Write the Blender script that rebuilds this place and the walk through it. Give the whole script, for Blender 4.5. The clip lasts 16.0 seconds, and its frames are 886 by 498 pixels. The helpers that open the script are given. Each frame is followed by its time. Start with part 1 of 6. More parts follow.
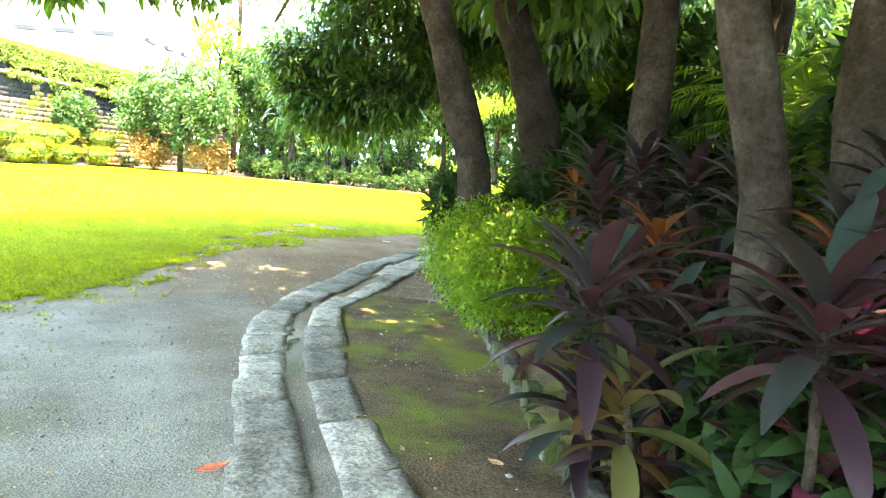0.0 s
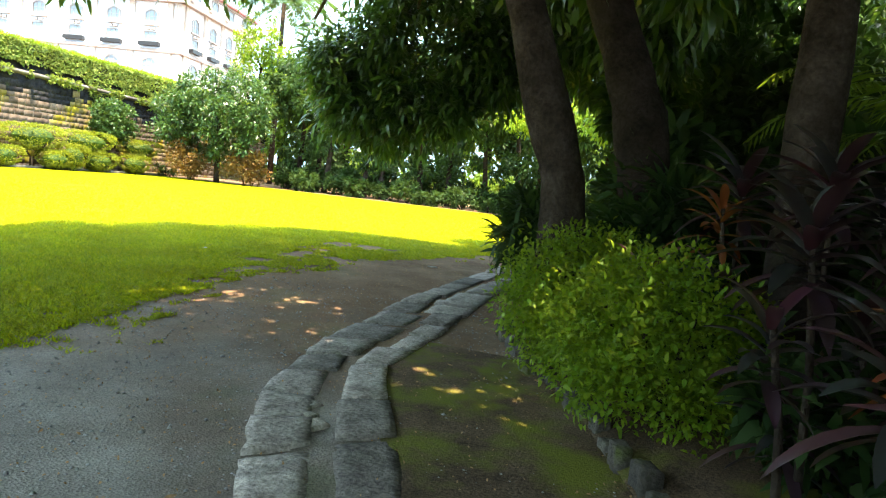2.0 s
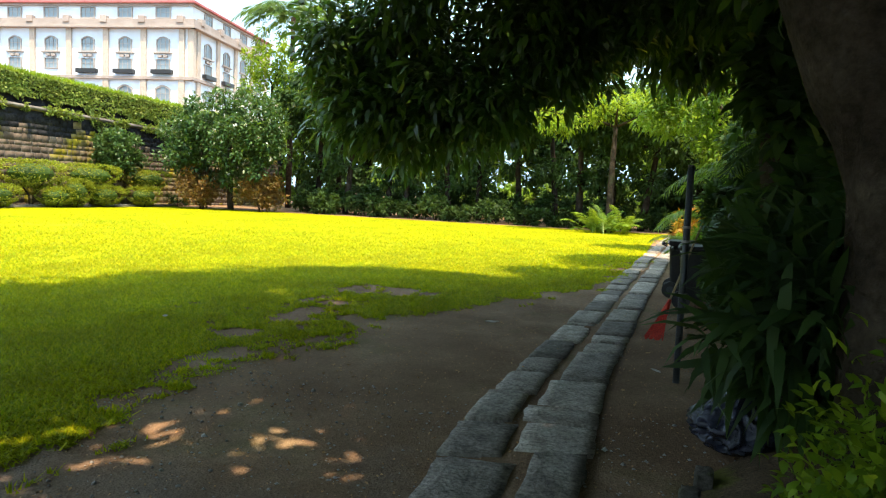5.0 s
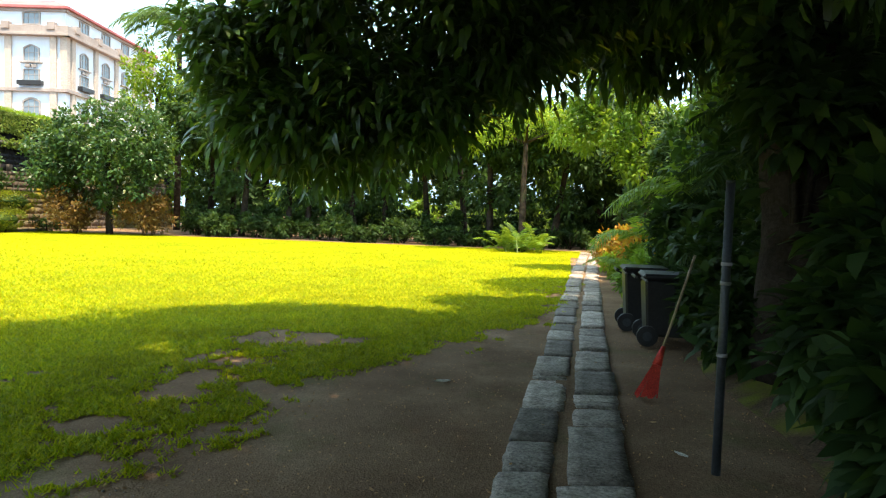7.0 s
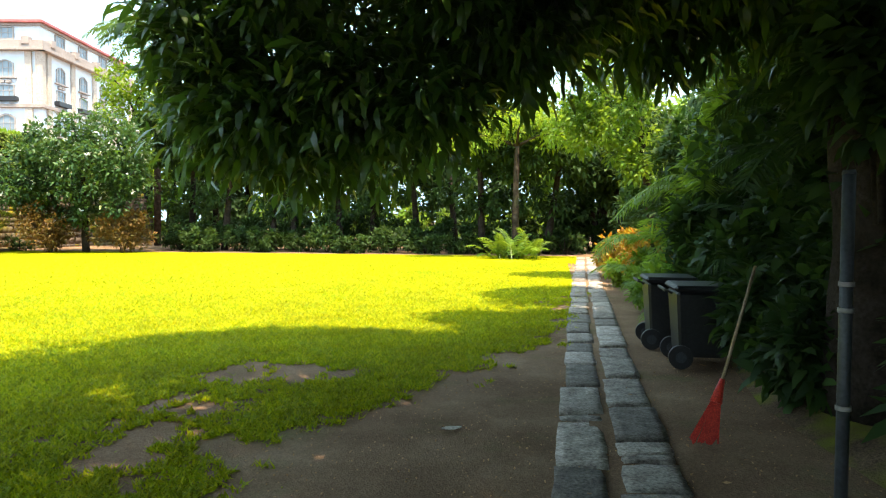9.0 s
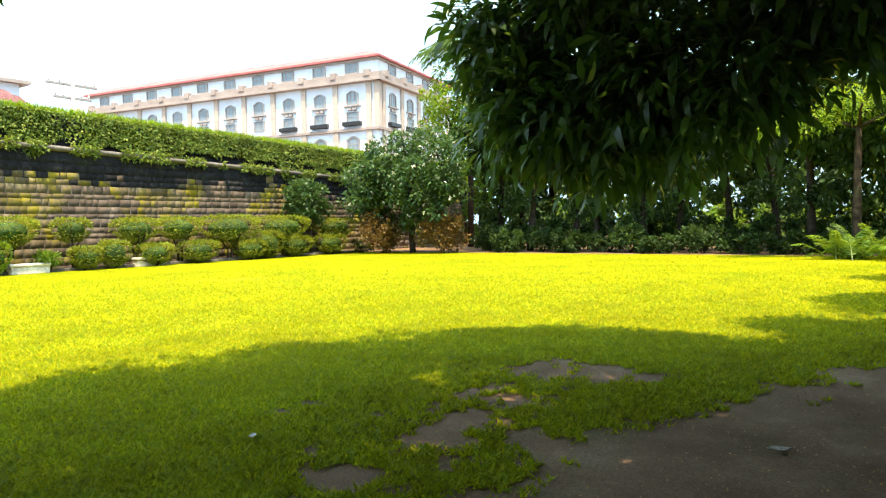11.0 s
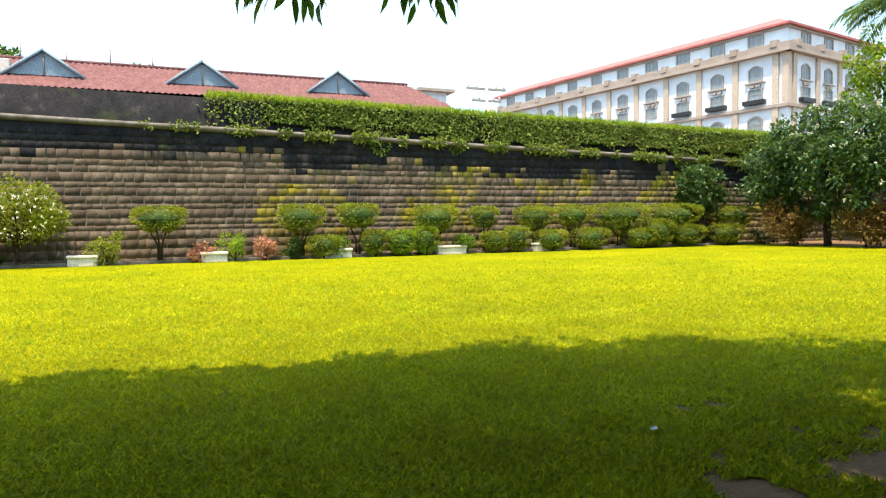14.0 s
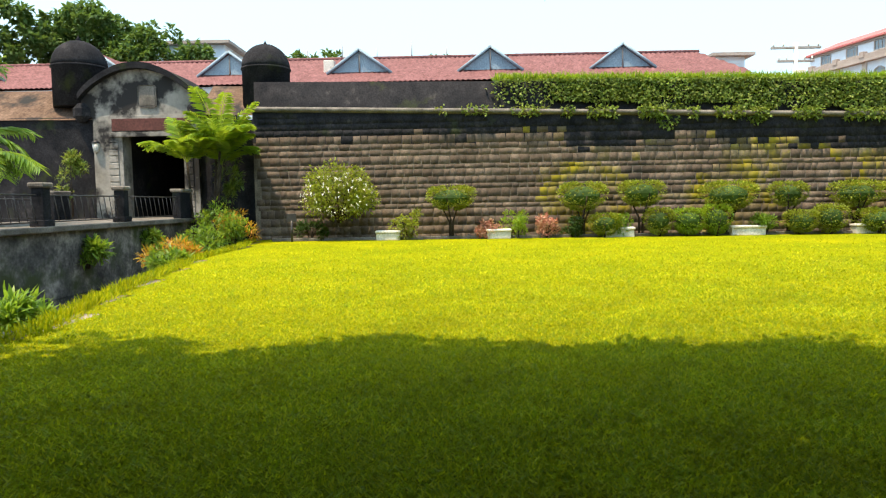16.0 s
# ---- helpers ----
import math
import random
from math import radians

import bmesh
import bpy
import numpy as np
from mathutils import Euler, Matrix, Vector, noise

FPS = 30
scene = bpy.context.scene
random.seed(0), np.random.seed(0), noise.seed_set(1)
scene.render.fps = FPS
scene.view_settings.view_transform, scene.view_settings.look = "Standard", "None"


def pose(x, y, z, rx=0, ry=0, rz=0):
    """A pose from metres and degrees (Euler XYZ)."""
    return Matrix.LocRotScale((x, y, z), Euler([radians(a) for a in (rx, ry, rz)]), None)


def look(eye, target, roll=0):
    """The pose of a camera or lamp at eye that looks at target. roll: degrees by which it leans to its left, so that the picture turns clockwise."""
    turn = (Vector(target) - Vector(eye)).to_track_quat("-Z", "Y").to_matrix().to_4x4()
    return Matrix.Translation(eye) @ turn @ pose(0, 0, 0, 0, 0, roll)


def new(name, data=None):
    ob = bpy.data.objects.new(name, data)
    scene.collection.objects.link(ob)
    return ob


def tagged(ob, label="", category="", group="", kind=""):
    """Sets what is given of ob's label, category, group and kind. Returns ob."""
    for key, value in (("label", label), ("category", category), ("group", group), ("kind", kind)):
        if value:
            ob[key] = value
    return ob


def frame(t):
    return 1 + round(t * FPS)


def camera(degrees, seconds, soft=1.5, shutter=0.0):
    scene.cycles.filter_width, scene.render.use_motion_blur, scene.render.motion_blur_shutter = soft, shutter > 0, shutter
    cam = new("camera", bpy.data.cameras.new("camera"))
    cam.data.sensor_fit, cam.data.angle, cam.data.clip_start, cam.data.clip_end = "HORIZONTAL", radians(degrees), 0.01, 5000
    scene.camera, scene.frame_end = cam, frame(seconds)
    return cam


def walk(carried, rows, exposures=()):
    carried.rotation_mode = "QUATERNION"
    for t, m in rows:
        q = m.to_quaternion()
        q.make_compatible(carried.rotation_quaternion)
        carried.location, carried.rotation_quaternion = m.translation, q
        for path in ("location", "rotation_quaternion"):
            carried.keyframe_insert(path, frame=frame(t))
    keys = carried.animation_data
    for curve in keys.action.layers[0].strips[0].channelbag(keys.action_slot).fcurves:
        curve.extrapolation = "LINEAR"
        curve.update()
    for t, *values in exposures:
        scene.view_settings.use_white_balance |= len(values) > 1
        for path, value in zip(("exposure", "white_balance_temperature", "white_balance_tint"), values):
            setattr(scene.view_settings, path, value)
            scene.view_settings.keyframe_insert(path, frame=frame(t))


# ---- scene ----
cam = camera(67.3, 16.0, soft=1.2)
PATH = [
    (0, (3.48, -7.52, 1.497), (3.007, -5.591, 1.264), 4.7),
    (0.5, (3.343, -7.164, 1.523), (2.816, -5.25, 1.275), 5.3),
    (1, (3.219, -6.754, 1.482), (2.687, -4.841, 1.246), 5.1),
    (1.5, (2.998, -6.346, 1.472), (2.408, -4.453, 1.215), 6.0),
    (2, (2.702, -5.958, 1.46), (2.127, -4.052, 1.265), 6.0),
    (2.5, (2.476, -5.531, 1.448), (1.855, -3.639, 1.268), 5.1),
    (3, (2.146, -5.028, 1.41), (1.429, -3.17, 1.224), 5.4),
    (5.3, (1.13, -2.473, 1.541), (0.498, -0.583, 1.384), 1.8),
    (5.5, (1.02, -2.276, 1.547), (0.446, -0.364, 1.415), 2.6),
    (6, (0.821, -1.924, 1.541), (0.401, 0.026, 1.4), 2.6),
    (6.5, (0.62, -1.59, 1.56), (0.245, 0.372, 1.449), 1.8),
    (7, (0.402, -1.229, 1.585), (0.032, 0.734, 1.482), 1.7),
    (7.5, (0.311, -0.821, 1.557), (0.058, 1.159, 1.43), 0.5),
    (8, (0.2, -0.479, 1.557), (0.093, 1.517, 1.477), 1.4),
    (8.5, (0.09, -0.259, 1.595), (-0.005, 1.738, 1.53), 2.1),
    (9, (0.065, -0.142, 1.612), (-0.271, 1.828, 1.53), 0.1),
    (9.5, (0.049, -0.065, 1.578), (-0.539, 1.845, 1.498), -1.7),
    (10, (0.015, -0.038, 1.567), (-0.783, 1.793, 1.48), -1.8),
    (10.2, (0.026, -0.035, 1.564), (-0.855, 1.759, 1.479), -1.7),
    (12.3, (-0.008, -0.161, 1.617), (-1.502, 1.167, 1.558), -0.8),
    (12.5, (-0.026, -0.158, 1.612), (-1.568, 1.114, 1.552), -0.9),
    (13, (-0.07, -0.139, 1.606), (-1.724, 0.984, 1.534), -1.0),
    (13.5, (-0.103, -0.132, 1.596), (-1.864, 0.813, 1.512), -0.9),
    (14, (-0.135, -0.131, 1.585), (-1.984, 0.626, 1.498), -0.7),
    (14.5, (-0.161, -0.164, 1.584), (-2.077, 0.4, 1.486), -0.4),
    (15, (-0.207, -0.165, 1.568), (-2.173, 0.186, 1.466), -0.4),
    (15.5, (-0.22, -0.145, 1.594), (-2.212, -0.003, 1.484), -0.7),
    (16, (-0.289, -0.167, 1.586), (-2.283, -0.218, 1.445), -0.9),
]
walk(cam, [(t, look(eye, target, roll)) for t, eye, target, roll in PATH],
     [(0, 4.8), (0.5, 4.2), (1.0, 3.85), (1.5, 3.45), (2.0, 3.0), (3.0, 2.25), (5.3, 1.9), (7.0, 1.95), (8.0, 2.05), (9.0, 2.15), (10.2, 2.0), (12.5, 1.6), (16.0, 1.3)])

# ---- light ----
world = bpy.data.worlds.new("world")
scene.world = world
world.use_nodes = True
SUN_FROM = Vector((0.24, -0.27, 1.0)).normalized()
wn = world.node_tree.nodes
sky = wn.new("ShaderNodeTexSky")
sky.sky_type, sky.sun_disc = "NISHITA", False
sky.sun_elevation = math.asin(SUN_FROM.z)
sky.sun_rotation = math.atan2(SUN_FROM.x, SUN_FROM.y)
sky.dust_density, sky.air_density, sky.ozone_density = 5.0, 1.0, 1.0
wn["Background"].inputs["Strength"].default_value = 0.15
haze = wn.new("ShaderNodeMix")
haze.data_type = "RGBA"
haze.inputs[0].default_value = 0.7
haze.inputs[7].default_value = (2.9, 4.3, 5.0, 1)
world.node_tree.links.new(sky.outputs[0], haze.inputs[6])
world.node_tree.links.new(haze.outputs[2], wn["Background"].inputs["Color"])
sun_data = bpy.data.lights.new("sun", "SUN")
sun_data.energy, sun_data.angle, sun_data.color = 3.5, radians(0.6), (1.0, 0.80, 0.56)
sun = new("sun", sun_data)
sun.matrix_world = look(SUN_FROM * 60, (0, 0, 0))


# ---- materials ----
def nodes_of(name):
    m = bpy.data.materials.new(name)
    m.use_nodes = True
    return m, m.node_tree.nodes, m.node_tree.links, m.node_tree.nodes["Principled BSDF"]


def ramp(n, l, src, stops):
    r = n.new("ShaderNodeValToRGB")
    while len(r.color_ramp.elements) < len(stops):
        r.color_ramp.elements.new(0.5)
    for e, (p, c) in zip(r.color_ramp.elements, stops):
        e.position, e.color = p, (*c, 1)
    l.new(src, r.inputs[0])
    return r.outputs[0]


def noise_of(n, l, scale, detail=4, vec=None, rough=0.6):
    t = n.new("ShaderNodeTexNoise")
    t.inputs["Scale"].default_value, t.inputs["Detail"].default_value, t.inputs["Roughness"].default_value = scale, detail, rough
    if vec is not None:
        l.new(vec, t.inputs["Vector"])
    return t.outputs[0]


def mixed(n, l, a, b, fac, mode="MIX"):
    m = n.new("ShaderNodeMix")
    m.data_type, m.blend_type = "RGBA", mode
    for src, sock in ((fac, m.inputs[0]), (a, m.inputs[6]), (b, m.inputs[7])):
        if isinstance(src, (int, float)):
            sock.default_value = src
        elif isinstance(src, tuple):
            sock.default_value = (*src, 1)
        else:
            l.new(src, sock)
    return m.outputs[2]


def surface(name, stops, scale=3.0, fine=40.0, rough=0.85, bump=0.3, metal=0.0, second=None, second_scale=0.6, second_at=(0.5, 0.65), vary=0.0, spec=0.3, grain=(0.6, 1.25)):
    """A rough surface: a coarse ramp, a fine grain, and stains of a second colour."""
    m, n, l, b = nodes_of(name)
    geo = n.new("ShaderNodeNewGeometry")
    pos = geo.outputs["Position"]
    c = ramp(n, l, noise_of(n, l, scale, 6, pos), stops)
    g = ramp(n, l, noise_of(n, l, fine, 4, pos), [(0.3, (grain[0],) * 3), (0.7, (grain[1],) * 3)])
    c = mixed(n, l, c, g, 1.0, "MULTIPLY")
    if second:
        f = ramp(n, l, noise_of(n, l, second_scale, 5, pos), [(second_at[0], (0, 0, 0)), (second_at[1], (1, 1, 1))])
        c = mixed(n, l, c, second, f)
    if vary:
        info = n.new("ShaderNodeObjectInfo")
        both = n.new("ShaderNodeMath")
        l.new(info.outputs["Random"], both.inputs[0])
        l.new(geo.outputs["Random Per Island"], both.inputs[1])
        frac = n.new("ShaderNodeMath")
        frac.operation = "FRACT"
        l.new(both.outputs[0], frac.inputs[0])
        v = ramp(n, l, frac.outputs[0], [(0.0, (1 - vary,) * 3), (1.0, (1 + vary,) * 3)])
        c = mixed(n, l, c, v, 1.0, "MULTIPLY")
    l.new(c, b.inputs["Base Color"])
    b.inputs["Roughness"].default_value, b.inputs["Metallic"].default_value = rough, metal
    b.inputs["Specular IOR Level"].default_value = spec
    if bump:
        bp = n.new("ShaderNodeBump")
        bp.inputs["Strength"].default_value, bp.inputs["Distance"].default_value = bump, 0.02
        l.new(noise_of(n, l, fine, 6, pos), bp.inputs["Height"])
        l.new(bp.outputs[0], b.inputs["Normal"])
    return m


def leafy(name, colours, through_colour, through_amount=0.35, rough=0.45, spec=0.4):
    """Leaves: a colour for each leaf, gloss, and light that comes through."""
    m, n, l, b = nodes_of(name)
    geo = n.new("ShaderNodeNewGeometry")
    stops = [(i / max(1, len(colours) - 1), c) for i, c in enumerate(colours)]
    c = ramp(n, l, geo.outputs["Random Per Island"], stops)
    c = mixed(n, l, c, ramp(n, l, noise_of(n, l, 0.9, 3, geo.outputs["Position"]), [(0.3, (0.65, 0.65, 0.65)), (0.7, (1.3, 1.3, 1.3))]), 1.0, "MULTIPLY")
    l.new(c, b.inputs["Base Color"])
    b.inputs["Roughness"].default_value = rough
    b.inputs["Specular IOR Level"].default_value = spec
    tr = n.new("ShaderNodeBsdfTranslucent")
    l.new(mixed(n, l, c, through_colour, 0.6), tr.inputs["Color"])
    mx = n.new("ShaderNodeMixShader")
    mx.inputs[0].default_value = through_amount
    l.new(b.outputs[0], mx.inputs[1])
    l.new(tr.outputs[0], mx.inputs[2])
    l.new(mx.outputs[0], n["Material Output"].inputs["Surface"])
    return m


def dirt_material():
    """Trodden ground: grey gravelly grit that passes into bare brown earth, with small stones and green film."""
    m, n, l, b = nodes_of("packed_dirt")
    pos = n.new("ShaderNodeNewGeometry").outputs["Position"]
    sep = n.new("ShaderNodeSeparateXYZ")
    l.new(pos, sep.inputs[0])
    grit = ramp(n, l, noise_of(n, l, 1.1, 6, pos), [(0.3, (0.17, 0.142, 0.118)), (0.55, (0.28, 0.246, 0.212)), (0.75, (0.39, 0.348, 0.30))])
    earth = ramp(n, l, noise_of(n, l, 0.9, 6, pos), [(0.3, (0.13, 0.074, 0.04)), (0.55, (0.215, 0.135, 0.08)), (0.75, (0.31, 0.215, 0.14))])
    far = n.new("ShaderNodeMath")
    far.operation = "MULTIPLY_ADD"
    l.new(sep.outputs["Y"], far.inputs[0])
    far.inputs[1].default_value, far.inputs[2].default_value = 0.11, 0.27
    edge = n.new("ShaderNodeMath")
    l.new(far.outputs[0], edge.inputs[0])
    l.new(noise_of(n, l, 0.7, 4, pos), edge.inputs[1])
    c = mixed(n, l, grit, earth, ramp(n, l, edge.outputs[0], [(0.35, (0, 0, 0)), (0.8, (1, 1, 1))]))
    c = mixed(n, l, c, (0.10, 0.115, 0.035), ramp(n, l, noise_of(n, l, 0.8, 5, pos), [(0.55, (0, 0, 0)), (0.75, (0.7, 0.7, 0.7))]))
    vor = n.new("ShaderNodeTexVoronoi")
    vor.inputs["Scale"].default_value = 70
    l.new(pos, vor.inputs["Vector"])
    c = mixed(n, l, c, ramp(n, l, vor.outputs["Color"], [(0.2, (0.82, 0.82, 0.82)), (0.8, (1.15, 1.15, 1.15))]), 1.0, "MULTIPLY")
    c = mixed(n, l, c, ramp(n, l, noise_of(n, l, 160, 3, pos), [(0.3, (0.75, 0.75, 0.75)), (0.7, (1.2, 1.2, 1.2))]), 1.0, "MULTIPLY")
    l.new(c, b.inputs["Base Color"])
    b.inputs["Roughness"].default_value, b.inputs["Specular IOR Level"].default_value = 0.95, 0.15
    h = n.new("ShaderNodeMath")
    l.new(noise_of(n, l, 30, 8, pos, 0.75), h.inputs[0])
    l.new(vor.outputs["Distance"], h.inputs[1])
    bp = n.new("ShaderNodeBump")
    bp.inputs["Strength"].default_value, bp.inputs["Distance"].default_value = 0.4, 0.02
    l.new(h.outputs[0], bp.inputs["Height"])
    l.new(bp.outputs[0], b.inputs["Normal"])
    return m


DIRT = dirt_material()
MOSSY = surface("mossy_soil", [(0.3, (0.07, 0.045, 0.028)), (0.6, (0.15, 0.10, 0.06)), (0.75, (0.20, 0.14, 0.09))], 2.4, 60, 0.95, 0.9, second=(0.15, 0.155, 0.02), second_scale=1.5, second_at=(0.47, 0.62), grain=(0.4, 1.5), spec=0.15)
TURF = surface("lawn_turf", [(0.3, (0.155, 0.19, 0.003)), (0.6, (0.24, 0.25, 0.003)), (0.8, (0.32, 0.295, 0.004))], 0.35, 55, 0.95, 1.0, grain=(0.4, 1.5), second=(0.38, 0.32, 0.03), second_scale=0.25, second_at=(0.62, 0.85), spec=0.02)
BLADE = leafy("grass_blade", [(0.045, 0.12, 0.003), (0.13, 0.225, 0.004), (0.27, 0.31, 0.006), (0.46, 0.44, 0.01)], (0.62, 0.58, 0.006), 0.45, 0.5, 0.08)
STONE = surface("grey_kerb_stone", [(0.3, (0.18, 0.15, 0.128)), (0.5, (0.31, 0.268, 0.23)), (0.72, (0.43, 0.378, 0.325))], 7, 38, 0.9, 1.0, vary=0.42, grain=(0.45, 1.4), second=(0.10, 0.10, 0.06), second_scale=2.2, second_at=(0.6, 0.8), spec=0.15)
BRIDGE_STONE = surface("streaked_bridge_render", [(0.32, (0.035, 0.034, 0.036)), (0.5, (0.10, 0.095, 0.09)), (0.68, (0.30, 0.275, 0.25))], 1.2, 12, 0.95, 0.5, second=(0.05, 0.06, 0.03), second_scale=0.8, second_at=(0.52, 0.66), spec=0.08)
PEBBLE = surface("grey_pebble", [(0.3, (0.16, 0.15, 0.14)), (0.7, (0.42, 0.40, 0.37))], 4, 60, 0.9, 0.0)
PALE_STONE = surface("pale_filler_stone", [(0.3, (0.36, 0.31, 0.25)), (0.7, (0.52, 0.46, 0.38))], 8, 60, 0.9, 0.6)
ADOBE = surface("adobe_block", [(0.25, (0.08, 0.06, 0.047)), (0.5, (0.115, 0.089, 0.07)), (0.75, (0.16, 0.128, 0.104))], 1.2, 14, 0.95, 0.25, vary=0.28, second=(0.055, 0.046, 0.04), second_scale=0.5, second_at=(0.5, 0.72), spec=0.06, grain=(0.7, 1.2))
MOSS_ADOBE = surface("mossy_adobe_block", [(0.25, (0.08, 0.06, 0.04)), (0.5, (0.125, 0.10, 0.062)), (0.75, (0.19, 0.16, 0.10))], 1.2, 14, 0.95, 0.25, vary=0.36, second=(0.17, 0.145, 0.015), second_scale=0.9, second_at=(0.46, 0.62), spec=0.06, grain=(0.7, 1.2))
MOSSY_EDGE = surface("mossy_edging_stone", [(0.3, (0.06, 0.052, 0.042)), (0.5, (0.12, 0.105, 0.085)), (0.75, (0.2, 0.175, 0.145))], 6, 50, 0.95, 0.9, vary=0.3, second=(0.085, 0.10, 0.022), second_scale=3.0, second_at=(0.48, 0.62))
MORTAR = surface("pale_lime_mortar", [(0.3, (0.10, 0.083, 0.068)), (0.7, (0.21, 0.18, 0.15))], 1.3, 20, 0.95, 0.1, second=(0.05, 0.044, 0.04), second_scale=0.4, second_at=(0.5, 0.64), spec=0.06)
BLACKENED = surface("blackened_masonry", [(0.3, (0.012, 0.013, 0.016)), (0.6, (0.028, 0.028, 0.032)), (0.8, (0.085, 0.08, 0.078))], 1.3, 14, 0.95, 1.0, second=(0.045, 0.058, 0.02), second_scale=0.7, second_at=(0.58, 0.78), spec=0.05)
CORDON = surface("weathered_cordon", [(0.3, (0.06, 0.055, 0.05)), (0.7, (0.22, 0.20, 0.18))], 1.2, 20, 0.95, 0.6)
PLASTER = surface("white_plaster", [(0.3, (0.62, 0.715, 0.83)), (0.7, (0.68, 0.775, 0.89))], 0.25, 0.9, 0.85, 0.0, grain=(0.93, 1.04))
TAN = surface("tan_pilaster_paint", [(0.3, (0.42, 0.36, 0.31)), (0.7, (0.51, 0.45, 0.395))], 0.4, 8, 0.85, 0.1)
BALUSTER = surface("brown_cornice_stone", [(0.3, (0.30, 0.255, 0.235)), (0.7, (0.40, 0.355, 0.33))], 0.5, 10, 0.9, 0.2)
ROOF_RED = surface("red_roof_sheet", [(0.3, (0.36, 0.11, 0.115)), (0.7, (0.46, 0.17, 0.165))], 0.5, 6, 0.7, 0.1)
TILE_RED = surface("red_clay_tile", [(0.3, (0.13, 0.06, 0.062)), (0.7, (0.21, 0.105, 0.108))], 1.6, 5, 0.85, 0.1, spec=0.1)
GREY_FRAME = surface("grey_window_frame", [(0.3, (0.28, 0.26, 0.25)), (0.7, (0.38, 0.355, 0.34))], 1, 10, 0.7, 0.0)
BLUE_GABLE = surface("blue_grey_gable_boards", [(0.3, (0.20, 0.29, 0.38)), (0.7, (0.29, 0.39, 0.47))], 1, 10, 0.8, 0.1)
GATE_PLASTER = surface("stained_gate_plaster", [(0.3, (0.20, 0.19, 0.175)), (0.7, (0.34, 0.325, 0.30))], 0.9, 6, 0.95, 0.2, second=(0.03, 0.029, 0.03), second_scale=0.5, second_at=(0.47, 0.56), spec=0.1, grain=(0.85, 1.1))
MAROON = surface("maroon_panel", [(0.3, (0.07, 0.025, 0.022)), (0.7, (0.11, 0.04, 0.035))], 1, 10, 0.8, 0.1)
RUST_SLOPE = surface("brown_coping_slope", [(0.3, (0.085, 0.055, 0.04)), (0.7, (0.17, 0.115, 0.085))], 1, 8, 0.95, 0.4, second=(0.03, 0.03, 0.03), second_scale=0.8, second_at=(0.5, 0.64), spec=0.08)
CONCRETE = surface("white_painted_concrete", [(0.3, (0.50, 0.49, 0.46)), (0.7, (0.68, 0.67, 0.64))], 2, 20, 0.85, 0.2, second=(0.22, 0.21, 0.18), second_scale=1.7, second_at=(0.6, 0.75))
IRON = surface("black_painted_iron", [(0.3, (0.018, 0.018, 0.02)), (0.7, (0.035, 0.035, 0.038))], 6, 40, 0.5, 0.1, spec=0.5)
POST_PAINT = surface("dark_grey_steel_post", [(0.3, (0.03, 0.035, 0.04)), (0.7, (0.06, 0.065, 0.075))], 6, 40, 0.45, 0.1, spec=0.5)
DARK_PLASTIC = surface("black_plastic", [(0.3, (0.012, 0.012, 0.014)), (0.7, (0.02, 0.02, 0.022))], 6, 40, 0.45, 0.1, spec=0.5)
BAG = surface("blue_black_bin_liner", [(0.3, (0.015, 0.017, 0.03)), (0.7, (0.03, 0.034, 0.06))], 9, 30, 0.25, 0.6, spec=0.6)
RED_PLASTIC = surface("red_plastic_bristle", [(0.3, (0.50, 0.03, 0.02)), (0.7, (0.68, 0.06, 0.035))], 20, 80, 0.5, 0.2)
WOOD = surface("pale_wooden_handle", [(0.3, (0.30, 0.21, 0.12)), (0.7, (0.42, 0.31, 0.19))], 10, 80, 0.6, 0.1)
BARK = surface("grey_brown_bark", [(0.3, (0.022, 0.016, 0.012)), (0.5, (0.05, 0.038, 0.028)), (0.75, (0.10, 0.08, 0.062))], 4, 30, 0.95, 1.0, second=(0.065, 0.07, 0.03), second_scale=1.3, second_at=(0.6, 0.75), spec=0.1)
DARK_BARK = surface("dark_bark", [(0.3, (0.02, 0.015, 0.012)), (0.7, (0.065, 0.05, 0.04))], 4, 30, 0.95, 1.0, spec=0.1)
TERRACOTTA = surface("terracotta_pot", [(0.3, (0.26, 0.11, 0.06)), (0.7, (0.38, 0.18, 0.10))], 5, 40, 0.85, 0.2)
LEAF_LITTER = surface("dry_leaf", [(0.3, (0.32, 0.16, 0.06)), (0.7, (0.50, 0.30, 0.14))], 8, 60, 0.8, 0.2)
PALE_LEAF = surface("bleached_leaf", [(0.3, (0.50, 0.46, 0.40)), (0.7, (0.66, 0.62, 0.56))], 8, 60, 0.8, 0.2)
RED_LEAF = surface("red_fallen_leaf", [(0.3, (0.55, 0.10, 0.04)), (0.7, (0.75, 0.26, 0.14))], 8, 60, 0.6, 0.2)
WATER = surface("dark_moat_water", [(0.3, (0.02, 0.022, 0.018)), (0.7, (0.03, 0.032, 0.026))], 1, 6, 0.12, 0.05, spec=0.5)
MANGO = leafy("mango_leaf", [(0.022, 0.055, 0.012), (0.045, 0.10, 0.018), (0.075, 0.15, 0.025)], (0.20, 0.36, 0.03), 0.30, 0.35, 0.5)
HEDGE = leafy("golden_hedge_leaf", [(0.065, 0.15, 0.012), (0.125, 0.235, 0.015), (0.24, 0.33, 0.02)], (0.48, 0.60, 0.03), 0.45, 0.5, 0.3)
